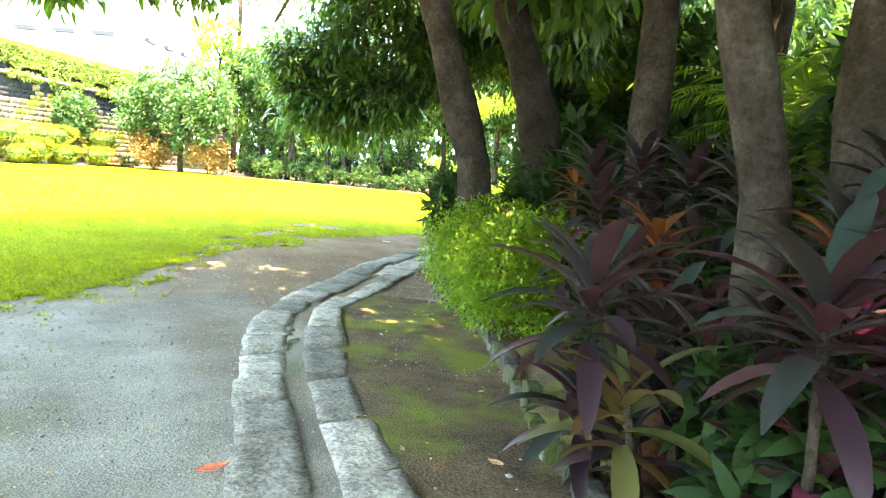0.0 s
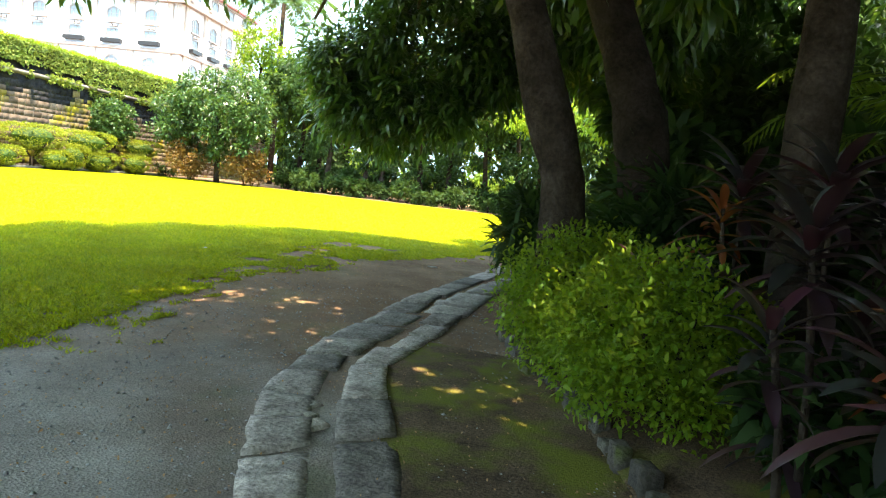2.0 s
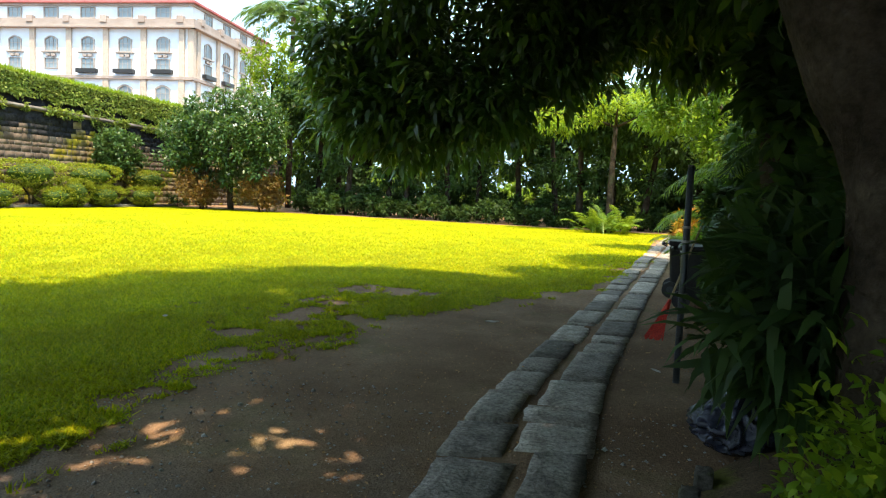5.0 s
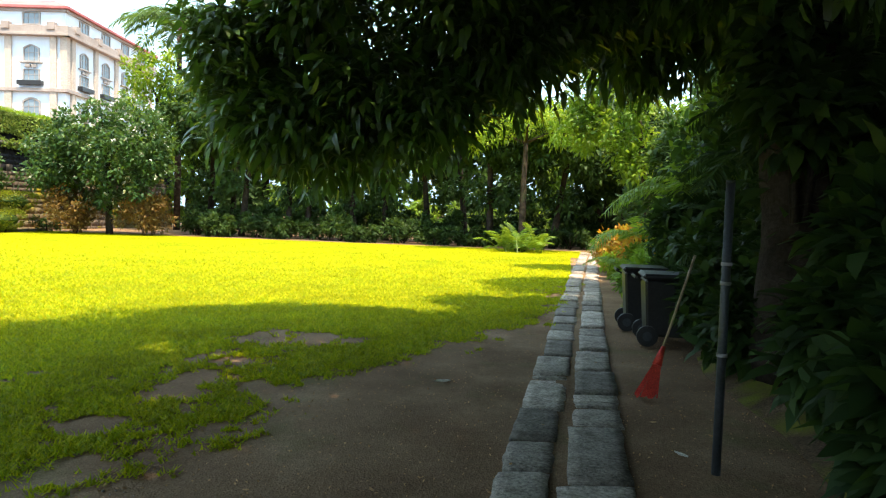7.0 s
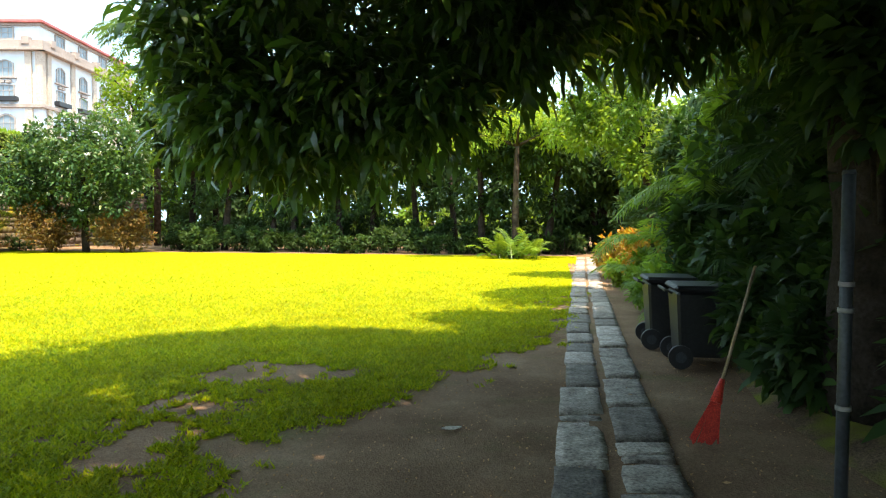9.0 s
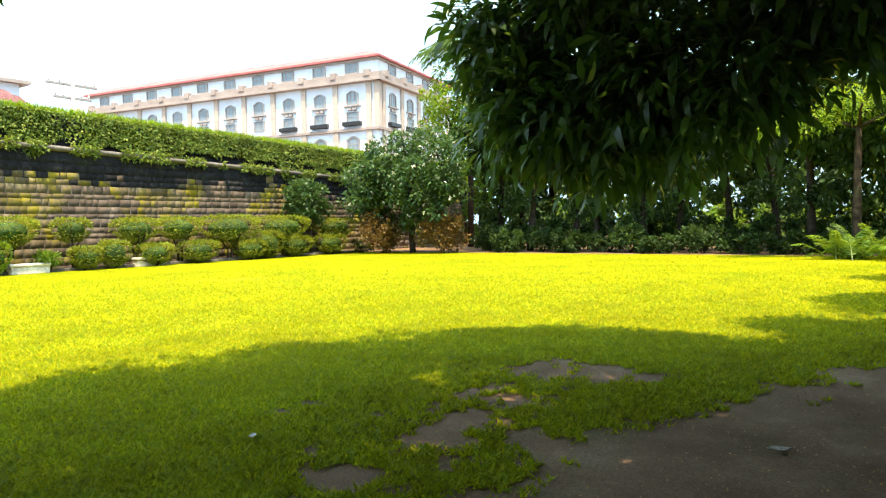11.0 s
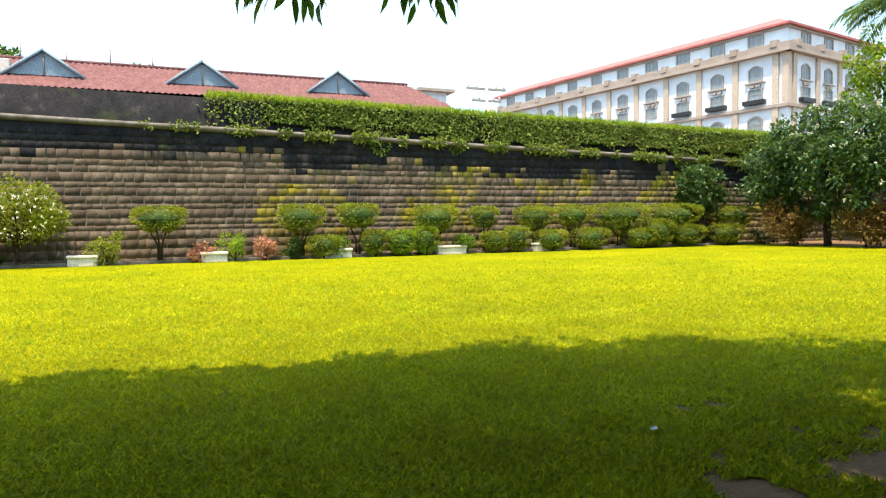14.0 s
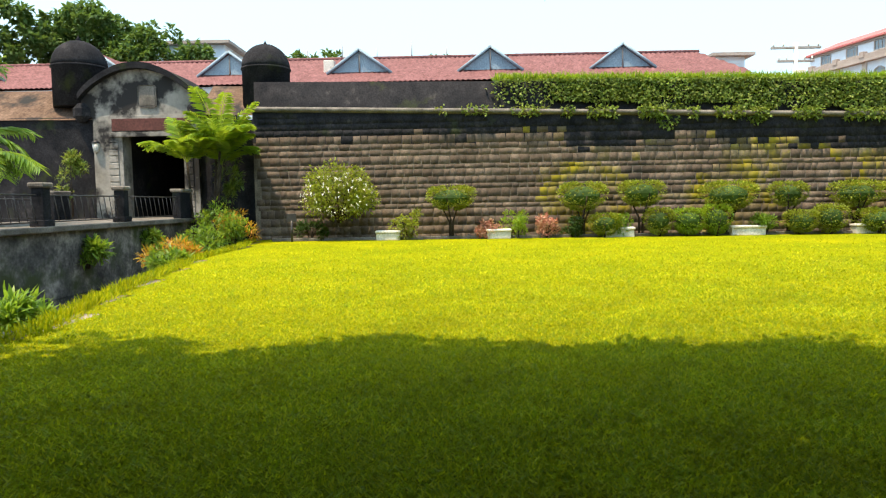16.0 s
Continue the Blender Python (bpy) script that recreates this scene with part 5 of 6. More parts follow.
for x, y, h in ((10, -8, 8), (11, -2, 9), (10.5, 4, 8.5), (9.5, 10, 8), (8.5, 16, 7.5), (8, 22, 7.5), (8, 28, 8), (8, 34, 8), (7.0, 24.5, 9), (2.4, 37, 10), (7.0, 17.5, 8.5), (4, -15, 8), (-3, -16, 8), (9, -14, 8)):
    build_tree("grove_tree", "dense dark tree in the grove beside the garden", [(x, y, 0), (x + 0.2, y, h * 0.4), (x, y, h * 0.75)], [0.3, 0.24, 0.15], [(x + 1.5, y, h * 0.9), (x - 1.5, y + 1, h * 0.9)],
               [((x, y, h * 0.62), (2.6, 3.4, h * 0.36), 70), ((x - 1.5, y, 1.8), (1.2, 2.5, 1.6), 24)], 30, (0.48, 0.22), FOREST, DARK_BARK, "grove trees", hang=0.4)

build_tree("magnolia_tree", "blue-green leafy tree with white blossoms by the wall", [(-24.2, 31.0, 0), (-24.2, 31.0, 2.2), (-24.3, 31.0, 4.0)], [0.2, 0.15, 0.1], [(-26, 30.5, 5.5), (-22.5, 31, 5.5), (-24, 30, 6.5)],
           [((-24.0, 30.8, 4.3), (3.7, 2.4, 3.0), 240), ((-26.6, 29.5, 3.6), (1.5, 1.3, 1.6), 40)], 45, (0.28, 0.12), BLUISH, DARK_BARK, flowers=90)
build_bush("wall_shrub", "tall green shrub growing against the fortress wall", "shrub", (-29.0, 27.3, 1.4), (0.9, 2.1, 1.6), 4200, 0.2, 0.1, BLUISH)
build_bush("brown_shrub", "reddish brown shrub under the blossom tree", "shrub", (-25.6, 30.2, 0), (1.4, 2.3, 1.3), 3000, 0.2, 0.08, BROWNISH, "brown shrubs")
build_bush("brown_shrub", "reddish brown shrub under the blossom tree", "shrub", (-22.0, 30.9, 0), (1.9, 1.7, 1.2), 2600, 0.2, 0.08, BROWNISH, "brown shrubs")
build_palm("coconut_palm", "tall coconut palm above the far trees", (-25.9, 40.0, 0), 13.8, 24, 5.0, DISTANT, 1.0, 1, 0.62, stem_r=0.2, width=0.13, count=34)
build_tree("golden_tree", "yellow-leaved tree rising behind the blossom tree", [(-26.2, 37.6, 0), (-26.0, 37.6, 5.0), (-25.8, 37.6, 8.5)], [0.22, 0.17, 0.1], [(-27.2, 37.5, 10.5), (-24.6, 37.6, 10.8)],
           [((-26.0, 37.5, 9.3), (2.0, 1.6, 2.7), 60), ((-24.0, 37.4, 8.2), (1.4, 1.2, 1.8), 26)], 50, (0.26, 0.13), HEDGE, DARK_BARK)

# belt of trees at the far end
for k in range(15):
    x, y = -22.0 + k * 2.0 + rng.uniform(-0.7, 0.7), 35.0 + rng.uniform(-1.5, 3.5)
    h = rng.uniform(7.5, 10.5) if k < 10 else rng.uniform(6.5, 8.5)
    lean = rng.normal(0, 0.4, 2)
    build_tree("belt_tree", "dark slender tree in the far row", [(x, y, 0), (x + lean[0] * 0.5, y + lean[1] * 0.5, h * 0.35), (x + lean[0], y + lean[1], h * 0.7)], [0.2, 0.15, 0.1], [(x + 1, y, h * 0.85), (x - 1, y - 0.5, h * 0.85)],
               [((x, y - 1.6, h * 0.74), (2.2, 2.4, h * 0.25), 66), ((x, y - 0.2, 3.0), (1.4, 0.8, 1.0), 7)], 45, (0.34, 0.15), FOREST, DARK_BARK, "far tree row", hang=0.4)
for k in range(13):
    x = -20.5 + k * 1.75
    build_bush("undergrowth", "dark leafy undergrowth at the lawn's far edge", "shrub", (x, 33.0 + rng.uniform(-0.5, 0.8), 0), (1.4, 1.0, rng.uniform(0.4, 0.8)), 1200, 0.24, 0.10, FOREST, "far undergrowth", stems=3)
for k in range(14):
    x = -30 + k * 3.2
    build_tree("background_tree", "large tree standing behind the far row", [(x, 48, 0), (x + 0.3, 48, 4), (x, 48, 7)], [0.35, 0.3, 0.2], [(x + 2, 48, 9), (x - 2, 47, 9)],
               [((x, 47.5, 6.4), (2.8, 2.0, 3.6), 60), ((x, 46.5, 2.0), (2.2, 1.2, 2.0), 26)], 30, (0.56, 0.27), FOREST if k % 3 else BRIGHT, DARK_BARK, "background trees", hang=0.3)
for k in range(14):
    build_bush("undergrowth", "dark leafy undergrowth at the lawn's far edge", "shrub", (-21.5 + k * 1.8, 36.2 + rng.uniform(-0.6, 0.6), 0), (1.4, 0.9, rng.uniform(0.7, 1.3)), 1100, 0.28, 0.12, FOREST, "far undergrowth", stems=3)
for k in range(6):
    build_bush("sunlit_shrub", "sunlit yellow-green shrub behind the far trees", "shrub", (-14 + k * 2.4, 40 + rng.uniform(0, 2), 0), (1.4, 1.0, 1.1), 700, 0.3, 0.12, BRIGHT, "sunlit shrubs", stems=3)

umbrella = build_tree("umbrella_tree", "flat-topped yellow-green tree at the end of the path", [(-1.75, 29.8, 0), (-1.75, 29.8, 3.2), (-1.7, 29.8, 5.0)], [0.17, 0.13, 0.1], [(-4.4, 29.6, 5.4), (0.4, 29.6, 5.4), (-1.5, 28, 5.6)],
                      [((-3.9, 29.4, 5.2), (1.8, 1.3, 0.28), 22), ((-1.2, 29.4, 5.9), (2.0, 1.4, 0.35), 26), ((0.6, 29.6, 5.2), (1.4, 1.2, 0.3), 14)], 60, (0.24, 0.07), HEDGE)
clump = thing("fern_clump", "round clump of bright arching ferns on the lawn", "fern", (-1.9, 29.2, 0))
for k in range(60):
    bm = bmesh.new()
    a = rng.uniform(0, 6.28)
    frond(bm, (rng.normal(0, 0.45), rng.normal(0, 0.35), 0.0), a, rng.uniform(0.9, 1.6), rng.uniform(0.9, 1.7), 0.26, 16, 1.0, 0.06)
    part("frond", bm, BRIGHT, clump)

for x, y, h in ((-58, -46, 22), (-62, -38, 22.5), (-56, -54, 22), (-66, -41, 23), (-60, -30, 19), (-70, -16, 18.5), (-72, -3, 18)):
    build_tree("distant_tree", "broad green tree rising behind the tiled roof", [(x - 8, y, 0), (x - 8, y, h * 0.5), (x - 8, y, h * 0.7)], [0.5, 0.4, 0.25], [(x - 6, y + 2, h * 0.85), (x - 9, y - 2, h * 0.85)],
               [((x - 8, y, h * 0.82), (4.5, 5.5, h * 0.2), 130)], 46, (0.6, 0.3), DISTANT, DARK_BARK, "distant trees")
build_tree("bridge_tree", "leafy bright tree leaning over the bridge", [(-19.5, -16.2, 1.0), (-19.6, -15.8, 3.0), (-19.8, -15.4, 5.0)], [0.16, 0.12, 0.08], [(-20, -14.5, 6.5), (-20.5, -15.5, 7)],
           [((-20.0, -15.1, 6.4), (1.6, 1.2, 1.5), 40)], 50, (0.26, 0.1), BRIGHT)

# ---- planting along the path ----
build_bush("duranta_hedge", "bright golden-green hedge at the bend of the path", "hedge", (2.25, -0.75, 0.05), (0.65, 0.75, 0.62), 13000, 0.05, 0.024, HEDGE, shell=0.6)
build_bush("duranta_hedge", "green leafy hedge beside the stone edging", "hedge", (2.85, -1.65, 0.05), (0.8, 0.95, 0.58), 14000, 0.05, 0.024, HEDGE, shell=0.6)


def build_cordyline(at, height, lean, mat, count=26, length=0.5, width=0.1, label="dark maroon cordyline with long arching leaves"):
    plant = thing("cordyline", label, "plant", at, "cordylines")
    top = Vector((lean[0], lean[1], height))
    part("cane", rod([(0, 0, -0.05), top * 0.5 + Vector((0.02, 0, 0)), top], [0.022, 0.018, 0.014], 7), BARK, plant)
    k = count
    a = np.arange(k) * 2.4
    t = np.arange(k) / k
    base = np.stack([top.x + 0.01 * np.cos(a), top.y + 0.01 * np.sin(a), top.z - 0.28 * (1 - t)], 1)
    rise = -0.35 + 1.9 * t
    way = np.stack([np.cos(a), np.sin(a), rise], 1)
    # long strap leaves in four bent lengths
    way = unit(way)
    L = length * rng.uniform(0.8, 1.2, k)
    verts, faces = [], []
    for i in range(k):
        p, d = Vector(base[i]), Vector(way[i])
        side = d.cross(Vector((0, 0, 1))).normalized()
        for s in range(7):
            f = s / 6
            w = width * (0.18 + 0.95 * math.sin(math.pi * min(1, 0.08 + f * 0.92)) ** 0.8) * 0.5 if s < 6 else 0.003
            n = side.cross(d)
            verts += [p - side * w + n * w * 0.35, p, p + side * w + n * w * 0.35]
            p = p + d * L[i] / 6
            d = (d + Vector((0, 0, -0.11 - 0.1 * rng.random()))).normalized()
        b = i * 21
        for s in range(6):
            o = b + s * 3
            faces += [(o, o + 1, o + 4, o + 3), (o + 1, o + 2, o + 5, o + 4)]
    from_arrays("leaf_rosette", verts, [np.array(faces)], mat, plant, smooth=True)


for x, y, z, h, lx, ly, mat in ((3.75, -4.85, 0.15, 1.0, -0.3, -0.1, CORDY), (4.15, -5.3, 0.15, 1.1, -0.05, -0.15, CORDY), (4.6, -5.2, 0.15, 1.45, 0.05, -0.1, CORDY), (3.95, -4.2, 0.15, 0.75, -0.15, 0, CORDY), (4.5, -4.4, 0.15, 1.25, 0, 0.05, CORDY),
                                (3.7, -3.5, 0.15, 0.9, -0.1, 0, CORDY), (4.2, -3.5, 0.15, 1.35, 0.05, 0, CORDY), (3.5, -2.7, 0.15, 1.3, -0.1, 0.05, CORDY), (3.25, -1.3, 0.15, 1.35, -0.1, 0, CORDY_RED), (4.0, -2.6, 0.15, 1.5, 0, 0, CORDY), (3.7, -1.6, 0.15, 1.6, 0, 0, CORDY),
                                (4.5, -1.9, 0.15, 1.6, 0, 0, CORDY), (5.0, -3.4, 0.15, 1.5, 0, 0, CORDY), (5.1, -4.6, 0.15, 1.2, 0, 0, CORDY), (4.75, -6.0, 0.15, 0.9, 0, 0, CORDY), (3.3, -0.9, 0.15, 1.55, 0, 0, CORDY), (4.2, -0.8, 0.15, 1.5, 0, 0, CORDY), (5.4, -1.0, 0.15, 1.6, 0, 0, CORDY), (3.55, -4.35, 0.15, 0.4, -0.1, 0, CORDY)):
    red = mat is CORDY_RED
    build_cordyline((x, y, z), h, (lx, ly), mat, count=16 if red else 26, length=0.32 if red else 0.42, width=0.05 if red else 0.08, label="orange-red cordyline catching the sun" if red else "dark maroon cordyline with long arching leaves")

for x, y, r, h in ((4.3, -4.9, 0.6, 0.4), (4.8, -3.9, 0.8, 0.5), (4.1, -3.6, 0.6, 0.35), (4.4, -2.5, 0.8, 0.55), (3.7, -2.3, 0.5, 0.35), (5.2, -5.6, 0.9, 0.6), (5.4, -2.9, 0.9, 0.7), (4.6, -1.2, 0.9, 0.6)):
    build_bush("bed_shrub", "low dark foliage filling the planting bed", "shrub", (x, y, 0.15), (r, r, h), 1500, 0.16, 0.06, FOREST, "bed shrubs", stems=3, droop=0.25)
for x, y, h, mat, lab in ((3.66, -4.95, 0.62, CORDY_GREEN, "young cordyline with green and red-brown leaves"), (4.45, -4.75, 0.95, CORDY_PINK, "magenta-leaved cordyline beside a leaning trunk"), (4.3, -5.15, 0.55, CORDY_PINK, "magenta-leaved cordyline beside a leaning trunk"), (3.72, -4.55, 0.35, CORDY, "dark maroon cordyline with long arching leaves")):
    build_cordyline((x, y, 0.15), h, (-0.05, -0.05), mat, count=15, length=0.4, width=0.085, label=lab)
for k in range(40):
    y = rng.uniform(-6.2, -0.9)
    x = np.interp(y, [p[1] for p in BED], [p[0] for p in BED]) + rng.uniform(0.35, 1.7)
    build_cordyline((x, y, 0.15), rng.uniform(0.3, 1.15), (rng.normal(0, 0.1), rng.normal(0, 0.1)), CORDY_RED if k % 9 == 5 else CORDY if k % 4 or y < -4 else FOREST, count=18, length=rng.uniform(0.26, 0.4), width=rng.uniform(0.045, 0.075), label="orange-red cordyline catching the sun" if k % 9 == 5 else "dark maroon cordyline with long arching leaves" if k % 4 or y < -4 else "green strap-leaved plant in the bed")

for x, y, r, h, mat, ln, wd, lab in ((3.0, 1.2, 0.8, 0.75, FOREST, 0.3, 0.14, "dark green shrub with broad drooping leaves"), (2.75, 0.75, 0.6, 0.9, FOREST, 0.34, 0.06, "dark green shrub with strappy leaves"), (2.95, 2.4, 0.8, 1.1, FOREST, 0.3, 0.16, "dark green shrub with broad drooping leaves"), (3.0, 3.6, 0.8, 1.3, FOREST, 0.28, 0.15, "dark green shrub with broad drooping leaves"),
                                     (3.1, 5.6, 0.95, 1.5, FOREST, 0.28, 0.15, "dark green shrub with broad drooping leaves"), (2.75, 6.4, 0.75, 0.8, FOREST, 0.2, 0.1, "dark green shrub with broad drooping leaves"), (3.4, 8.0, 1.1, 1.9, FOREST, 0.26, 0.14, "tall dark shrub beside the path"), (3.5, 10.5, 1.3, 2.2, FOREST, 0.26, 0.14, "tall dark shrub beside the path"), (3.6, 13, 1.4, 2.4, BRIGHT, 0.26, 0.12, "tall leafy shrub in half sun"),
                                     (3.3, 16, 1.3, 2.2, FOREST, 0.26, 0.12, "tall leafy shrub in half sun"), (3.7, 20, 1.4, 2.4, FOREST, 0.3, 0.12, "tall leafy shrub in half sun"), (3.8, 25, 1.5, 2.4, FOREST, 0.3, 0.12, "tall leafy shrub in half sun"), (4.0, 30, 1.5, 2.0, FOREST, 0.3, 0.12, "tall leafy shrub in half sun"), (5.0, 6.5, 1.8, 2.4, FOREST, 0.3, 0.15, "tall dark shrub behind the path planting"),
                                     (5.5, 2.5, 1.5, 1.3, FOREST, 0.3, 0.15, "tall dark shrub behind the path planting"), (6.8, 0.5, 1.5, 1.6, BRIGHT, 0.3, 0.12, "sunlit shrub behind the tree trunks"), (8.0, -2.5, 1.6, 1.6, FOREST, 0.3, 0.12, "dark shrub behind the tree trunks"), (6.4, -1.0, 1.2, 2.0, FOREST, 0.3, 0.12, "dark shrub behind the tree trunks"), (7.0, -3.6, 1.3, 2.2, FOREST, 0.3, 0.12, "dark shrub behind the tree trunks"), (7.5, 4, 2.0, 2.2, BRIGHT, 0.3, 0.12, "sunlit shrub behind the tree trunks"), (4.2, 2.0, 0.8, 0.9, FOREST, 0.3, 0.12, "dark shrub among the trunks"), (8.5, -6, 1.8, 1.8, FOREST, 0.3, 0.12, "dark shrub behind the tree trunks")):
    build_bush("path_shrub", lab, "shrub", (x, y, 0.15), (r, r * 1.1, h), int(1500 * r + 600), ln, wd, mat, "path shrubs", stems=4, droop=0.3)
for x, y, z, r, h, ln, wd, lab in ((2.35, 5.0, 1.6, 0.55, 1.5, 0.26, 0.15, "broad-leaved creeper clinging to a dark trunk"), (2.3, 6.9, 0.1, 0.6, 0.55, 0.2, 0.09, "leafy dark shrub at the edge of the dirt"), (2.2, 5.7, 0.1, 0.5, 0.4, 0.2, 0.09, "leafy dark shrub at the edge of the dirt"),
                                   (2.5, 8.7, 0.1, 0.8, 0.9, 0.22, 0.1, "leafy dark shrub at the edge of the dirt"), (2.35, 10.3, 0.1, 0.8, 1.0, 0.24, 0.1, "leafy dark shrub at the edge of the dirt"), (2.3, 3.3, 0.1, 0.45, 0.9, 0.26, 0.12, "leafy dark shrub at the edge of the dirt"), (2.25, 2.3, 0.1, 0.45, 0.6, 0.3, 0.12, "leafy dark shrub at the edge of the dirt")):
    build_bush("edge_shrub", lab, "shrub", (x, y, z), (r, r * 1.1, h), 1800, ln, wd, FOREST, "edge shrubs", droop=0.3)
for x, y, r, h, mat in ((1.85, 11.8, 0.5, 0.4, BRIGHT), (2.0, 14.6, 0.6, 0.5, BRIGHT), (2.15, 9.9, 0.5, 0.55, FOREST), (1.75, 16.9, 0.45, 0.4, HEDGE), (1.7, 20.0, 0.5, 0.45, GOLD)):
    build_bush("edge_shrub", "leafy shrub beside the stone path", "shrub", (x, y, 0.0), (r, r * 1.2, h), 1300, 0.17, 0.07, mat, "edge shrubs", droop=0.3)
build_palm("small_palm", "small feather palm with fronds over the dirt", (1.95, 10.6, 0.0), 0.35, 11, 1.0, BRIGHT, 0.28, 1, 1.0, stem_r=0.04, width=0.03)
build_palm("small_palm", "small feather palm with fronds over the dirt", (2.0, 13.0, 0.0), 0.45, 11, 1.2, BRIGHT, 0.3, 1, 1.0, stem_r=0.04, width=0.03)
build_bush("edge_shrub", "strappy drooping green plant at the foot of the leaning mango", "shrub", (1.72, 0.0, 0.75), (0.34, 0.34, 0.36), 1300, 0.22, 0.04, FOREST, "edge shrubs", droop=0.45)
build_bush("croton_bush", "rounded yellow-orange croton bush in full sun", "bush", (1.95, 18.4, 0.0), (0.75, 1.0, 0.75), 2400, 0.15, 0.07, GOLD, "crotons")
build_bush("croton_bush", "rounded yellow-orange croton bush in full sun", "bush", (2.3, 16.2, 0.0), (0.7, 0.9, 0.8), 1800, 0.15, 0.07, GOLD, "crotons")
build_tree("light_leaved_tree", "young tree with bright sunlit green leaves", [(2.9, 19.5, 0), (2.6, 19.5, 2.5), (2.3, 19.3, 4.6)], [0.12, 0.1, 0.07], [(1.0, 19, 6), (2.5, 19.5, 6.5)],
           [((1.7, 19.0, 5.2), (1.5, 1.3, 1.6), 52), ((0.6, 19.0, 4.2), (0.7, 0.7, 0.7), 14), ((2.2, 18.8, 3.4), (0.8, 0.8, 0.6), 14)], 60, (0.19, 0.085), BRIGHT)
for x, y, h, L in ((2.9, 11.8, 2.2, 2.0), (3.0, 9.0, 1.4, 1.9), (2.6, 14.5, 1.2, 1.6), (3.2, 7.4, 2.6, 1.8), (6.3, 3.2, 2.6, 2.4), (5.6, 1.6, 2.4, 2.2), (7.6, -0.6, 2.6, 2.4), (6.6, 0.6, 2.6, 2.2)):
    build_palm("feather_palm", "feather palm with dark arching fronds in the planting", (x, y, 0.15), h, 14, L, BRIGHT if y > 11 or x > 5.5 else FOREST, 0.4, 2, 0.8, "planting palms", spread=0.2, stem_r=0.045)


# ---- loose things ----
def build_bin(x, y):
    b = thing("wheelie_bin", "black two-wheeled plastic rubbish bin beside the path", "bin", (x, y, 0.0), "rubbish bins")
    bm = bmesh.new()
    box(bm, (-0.29, -0.32, 0.12), (0.29, 0.32, 0.85), 0.03)
    for v in bm.verts:
        if v.co.z < 0.4:
            v.co.x *= 0.85
            v.co.y *= 0.82
    part("body", bm, DARK_PLASTIC, b)
    boxed("lid", (-0.32, -0.36, 0.85), (0.32, 0.36, 0.92), DARK_PLASTIC, b, bevel=0.03)
    part("handle", rod([(-0.33, -0.25, 0.83), (-0.4, -0.25, 0.86), (-0.4, 0.25, 0.86), (-0.33, 0.25, 0.83)], [0.018] * 4, 6), DARK_PLASTIC, b)
    for y in (-0.3, 0.3):
        w = part("wheel", rod([(-0.24, y - 0.03, 0.13), (-0.24, y + 0.03, 0.13)], [0.13, 0.13], 18), DARK_PLASTIC, b)
        part("hub", rod([(-0.24, y - 0.036, 0.13), (-0.24, y + 0.036, 0.13)], [0.06, 0.06], 12), POST_PAINT, w)


build_bin(1.66, 7.75)
build_bin(1.5, 8.85)


def build_broom():
    b = thing("broom", "red plastic broom leaning with a pale wooden handle", "broom", (1.13, 4.86, 0.0))
    foot, top = Vector((0.0, 0.0, 0.02)), Vector((0.42, 0.35, 1.28))
    d = (top - foot).normalized()
    part("handle", rod([foot + d * 0.3, top], [0.012, 0.012], 8), WOOD, b)
    head = bmesh.new()
    for i in range(70):
        s = rng.uniform(-0.1, 0.1)
        t = rng.uniform(-0.03, 0.03)
        a = foot + d * 0.36 + Vector((s * 0.18, t * 0.3, 0))
        e = foot + Vector((s, t, rng.uniform(-0.01, 0.03)))
        side = Vector((0.006, 0, 0))
        head.faces.new([head.verts.new(p) for p in (a - side, a + side, e + side, e - side)])
    part("bristles", head, RED_PLASTIC, b, "splayed red plastic bristles")
    part("collar", rod([foot + d * 0.3, foot + d * 0.48], [0.045, 0.018], 10), RED_PLASTIC, b)


build_broom()

post = thing("steel_post", "dark grey steel post with clamp bands", "post", (1.37, 3.15, 0.0))
part("pipe", rod([(0, 0, -0.05), (0, 0, 1.83)], [0.028, 0.028], 14), POST_PAINT, post)
part("cap", rod([(0, 0, 1.83), (0, 0, 1.85)], [0.031, 0.025], 14), POST_PAINT, post)
for z in (1.32, 1.2, 0.75):
    part("band", rod([(0, 0, z), (0, 0, z + 0.022)], [0.034, 0.034], 14), GREY_FRAME, post)


def build_bag(x, y, s, h):
    bag = thing("rubbish_bag", "full shiny blue-black rubbish bag on the dirt", "rubbish bag", (x, y, 0.0))
    bm = bmesh.new()
    bmesh.ops.create_icosphere(bm, subdivisions=5, radius=1.0)
    for v in bm.verts:
        fold = abs(noise.noise(Vector((v.co.x * 3.2, v.co.y * 3.2, v.co.z * 1.6)) + Vector((x, y, 0))))
        crease = abs(noise.noise(Vector((v.co.x * 7, v.co.y * 7, v.co.z * 4.5)) + Vector((3, y, 1))))
        t = max(0.0, v.co.z)
        k = (1.04 - 0.42 * fold - 0.20 * crease) * (1 - 0.55 * t ** 2.2)
        v.co = Vector((v.co.x * s * k * 1.05, v.co.y * s * k, h * 0.5 * (max(v.co.z, -0.9) + 0.9) * (1 - 0.1 * fold)))
    body = part("sack", bm, BAG, bag)
    body.data.shade_smooth()
    bm = bmesh.new()
    bmesh.ops.create_cone(bm, segments=18, radius1=0.045, radius2=0.11, depth=0.14, cap_ends=False)
    for v in bm.verts:
        v.co += Vector((noise.noise(v.co * 30), noise.noise(v.co * 30 + Vector((5, 0, 0))), 0)) * 0.05
    bmesh.ops.solidify(bm, geom=bm.faces[:], thickness=0.006)
    knot = part("tied_neck", bm, BAG, bag)
    knot.location = (0, 0, h * 0.98)


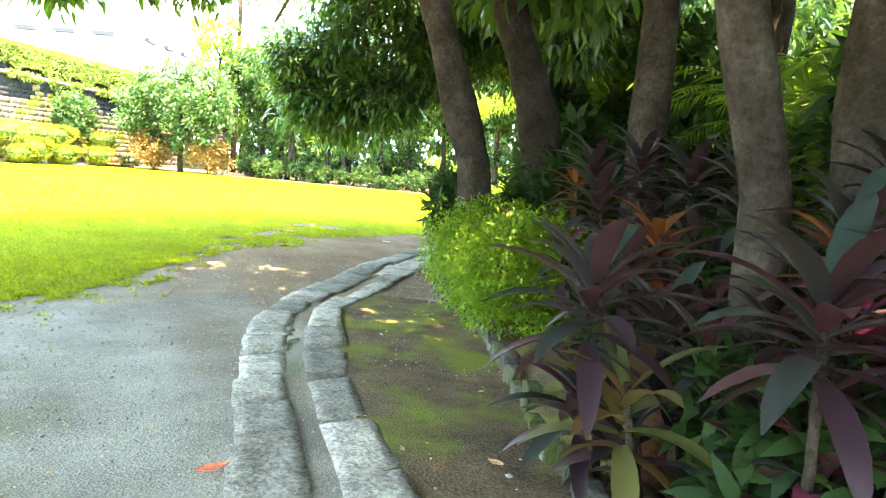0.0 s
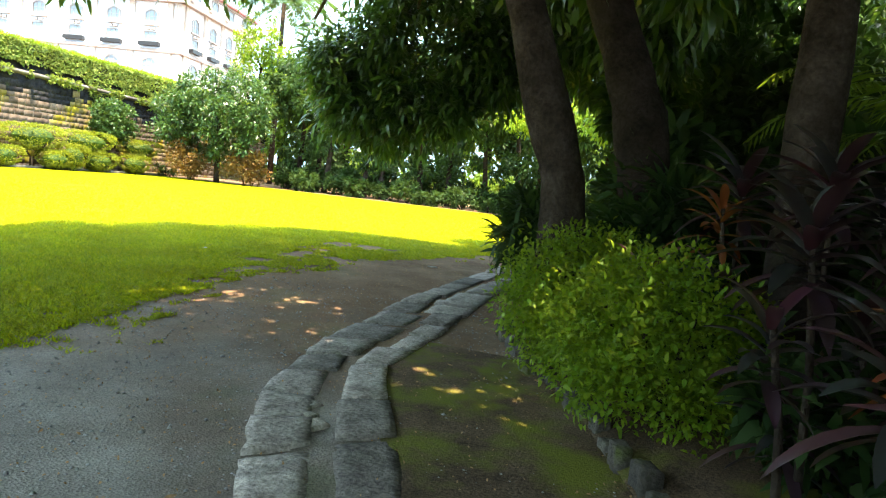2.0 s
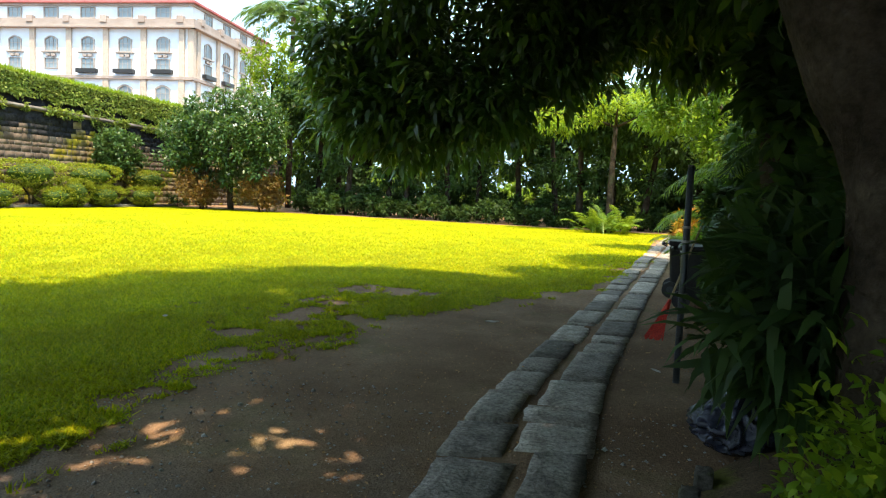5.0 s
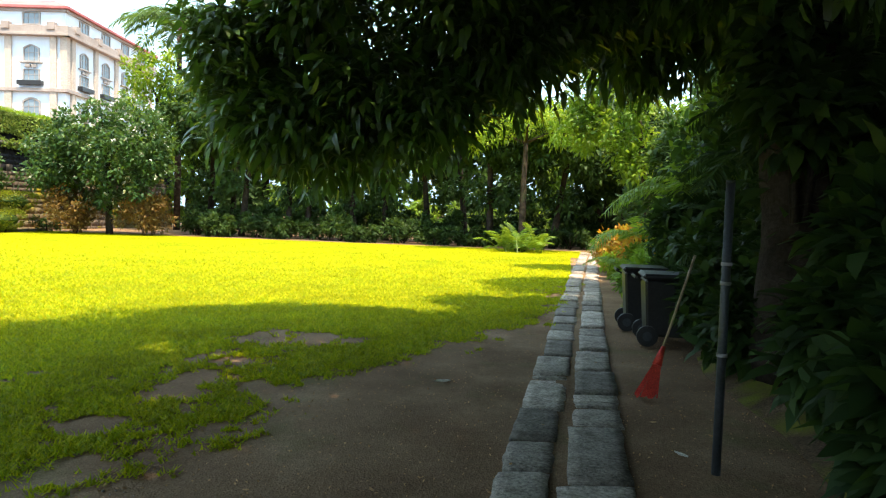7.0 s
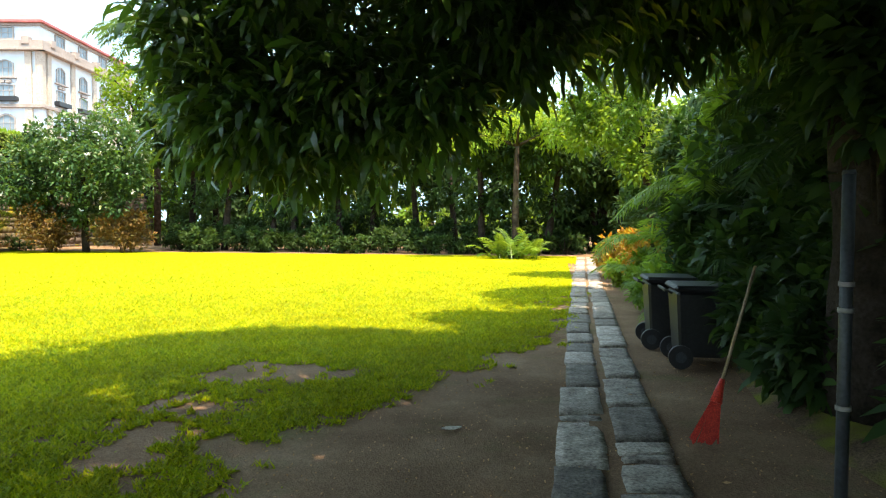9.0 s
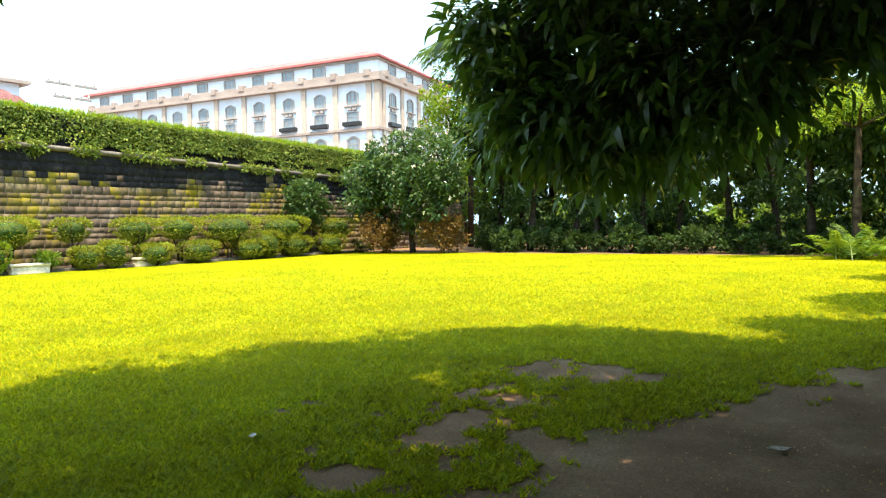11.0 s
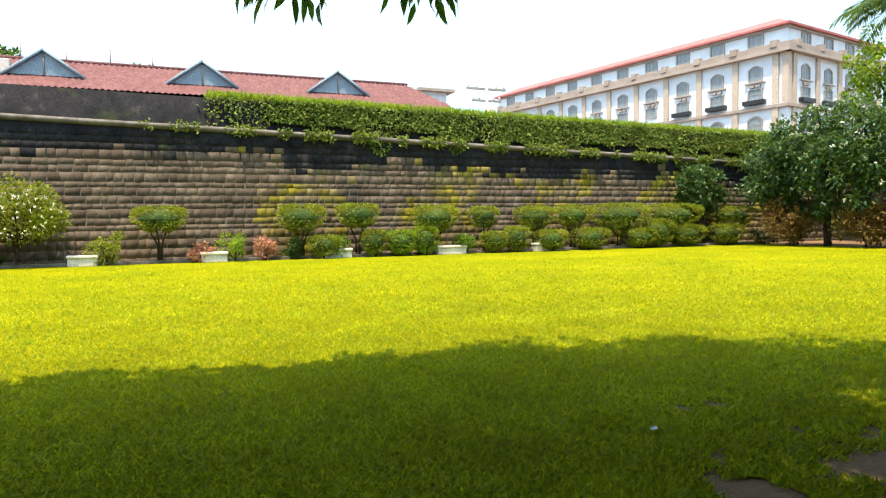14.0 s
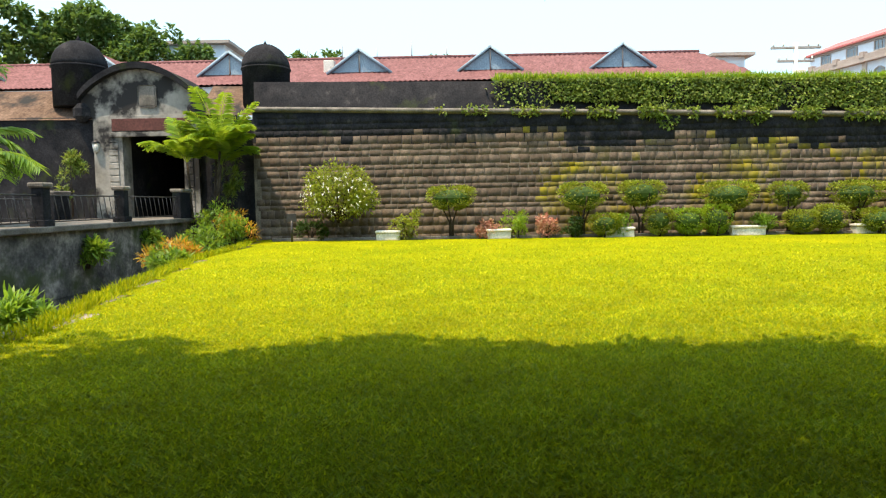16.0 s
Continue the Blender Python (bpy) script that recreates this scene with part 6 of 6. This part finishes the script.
build_bag(1.74, 1.66, 0.3, 0.4)

pot = thing("plant_pot", "old terracotta pot half hidden among plants", "pot", (3.72, -4.35, 0.12))
part("pot", lathe([(0.11, 0), (0.16, 0.26), (0.18, 0.27), (0.18, 0.31), (0.15, 0.31)], 20), TERRACOTTA, pot)
part("soil", lathe([(0.14, 0.27), (0.1, 0.29)], 16), MOSSY, pot)

for x, y, z in ((0.35, 1.6, 4.6), (-0.1, 0.9, 4.4)):
    ball = thing("paper_lantern", "round pale wire lantern hanging in the mango tree", "lantern", (x, y, z), "tree lanterns")
    part("globe", lathe([(0.13 * math.sin(t), 0.13 * math.cos(t)) for t in np.linspace(3.0, 0.14, 12)], 14), WOOD, ball)
    part("cord", rod([(0, 0, 0.12), (0.05, 0, 1.2)], [0.006, 0.006], 5), DARK_BARK, ball)


def fallen_leaf(at, size, mat, label, group="fallen leaves", name="fallen_leaf"):
    bm = bmesh.new()
    bmesh.ops.create_grid(bm, x_segments=6, y_segments=4, size=1.0)
    for v in bm.verts:
        w = 0.45 * math.sin(math.pi * (v.co.x * 0.5 + 0.5)) + 0.02
        v.co = Vector((v.co.x * size, v.co.y * size * w, 0.25 * size * (v.co.y ** 2 * 0.5 + 0.3 * v.co.x ** 2)))
    bmesh.ops.solidify(bm, geom=bm.faces[:], thickness=0.002)
    ob = part(name, bm, mat)
    ob.matrix_world = pose(*at, rng.uniform(-10, 10), rng.uniform(-10, 10), rng.uniform(0, 360))
    tagged(ob, label, "leaf", group)


fallen_leaf((-0.72, 4.87, 0.015), 0.085, PALE_LEAF, "bleached pale fallen leaf on the dirt")
fallen_leaf((1.8, -4.86, 0.02), 0.08, RED_LEAF, "curled orange-red fallen leaf on the dirt")
fallen_leaf((-4.0, 3.1, 0.04), 0.06, PALE_LEAF, "bleached pale fallen leaf on the grass")
fallen_leaf((1.2, 3.4, 0.02), 0.05, PALE_LEAF, "bleached pale fallen leaf on the dirt")
fallen_leaf((3.05, -4.25, 0.03), 0.05, LEAF_LITTER, "dry brown fallen leaf")
for k in range(46):
    x, y = rng.uniform(-1.8, 3.0), rng.uniform(-5.5, 8)
    fallen_leaf((x, y, 0.025 if not (np.interp(y, [p[1] for p in EDGE_L], [p[0] for p in EDGE_L]) < x < np.interp(y, [p[1] for p in EDGE_R], [p[0] for p in EDGE_R])) else 0.042), rng.uniform(0.012, 0.035), LEAF_LITTER, "dry brown fallen leaf")

# pebbles and crumbs on the dirt
at = []
for k in range(7000):
    x, y = rng.uniform(-2.4, 3.0), rng.uniform(-6.5, 9)
    if lawn_cover(x, y) < 0:
        at.append((x, y, 0.008))
ob = leaves("dirt_crumbs", np.array(at), rng.normal(0, 1, (len(at), 3)), rng.uniform(0.008, 0.028, len(at)), 0.012, LEAF_LITTER, label="small crumbs of dry leaf on the dirt")
tagged(ob, category="litter", kind="stuff")


def build_pebbles():
    """Small stones strewn over the grit and at the foot of the path."""
    spots = [(rng.uniform(-2.4, 3.2), rng.uniform(-7.0, 2.0)) for _ in range(6000)]
    spots = np.array([p for p in spots if lawn_cover(*p) < 0.05])
    k = len(spots)
    r = rng.gamma(2.0, 0.0028, k) + 0.003
    shape = np.array([(1, 0, 0), (0, 1, 0), (-1, 0, 0), (0, -1, 0), (0, 0, 0.7), (0, 0, -0.4)])
    v = shape[None] * rng.uniform(0.6, 1.2, (k, 6, 1)) * r[:, None, None] + np.concatenate([spots, np.full((k, 1), 0.004)], 1)[:, None]
    i = np.arange(k)[:, None] * 6
    f = [i + [a, (a + 1) % 4, 4] for a in range(4)] + [i + [(a + 1) % 4, a, 5] for a in range(4)]
    ob = from_arrays("pebbles", v.reshape(-1, 3), [np.concatenate(f)], PEBBLE)
    tagged(ob, "small grey pebbles scattered on the dirt", "pebbles", kind="stuff")


build_pebbles()
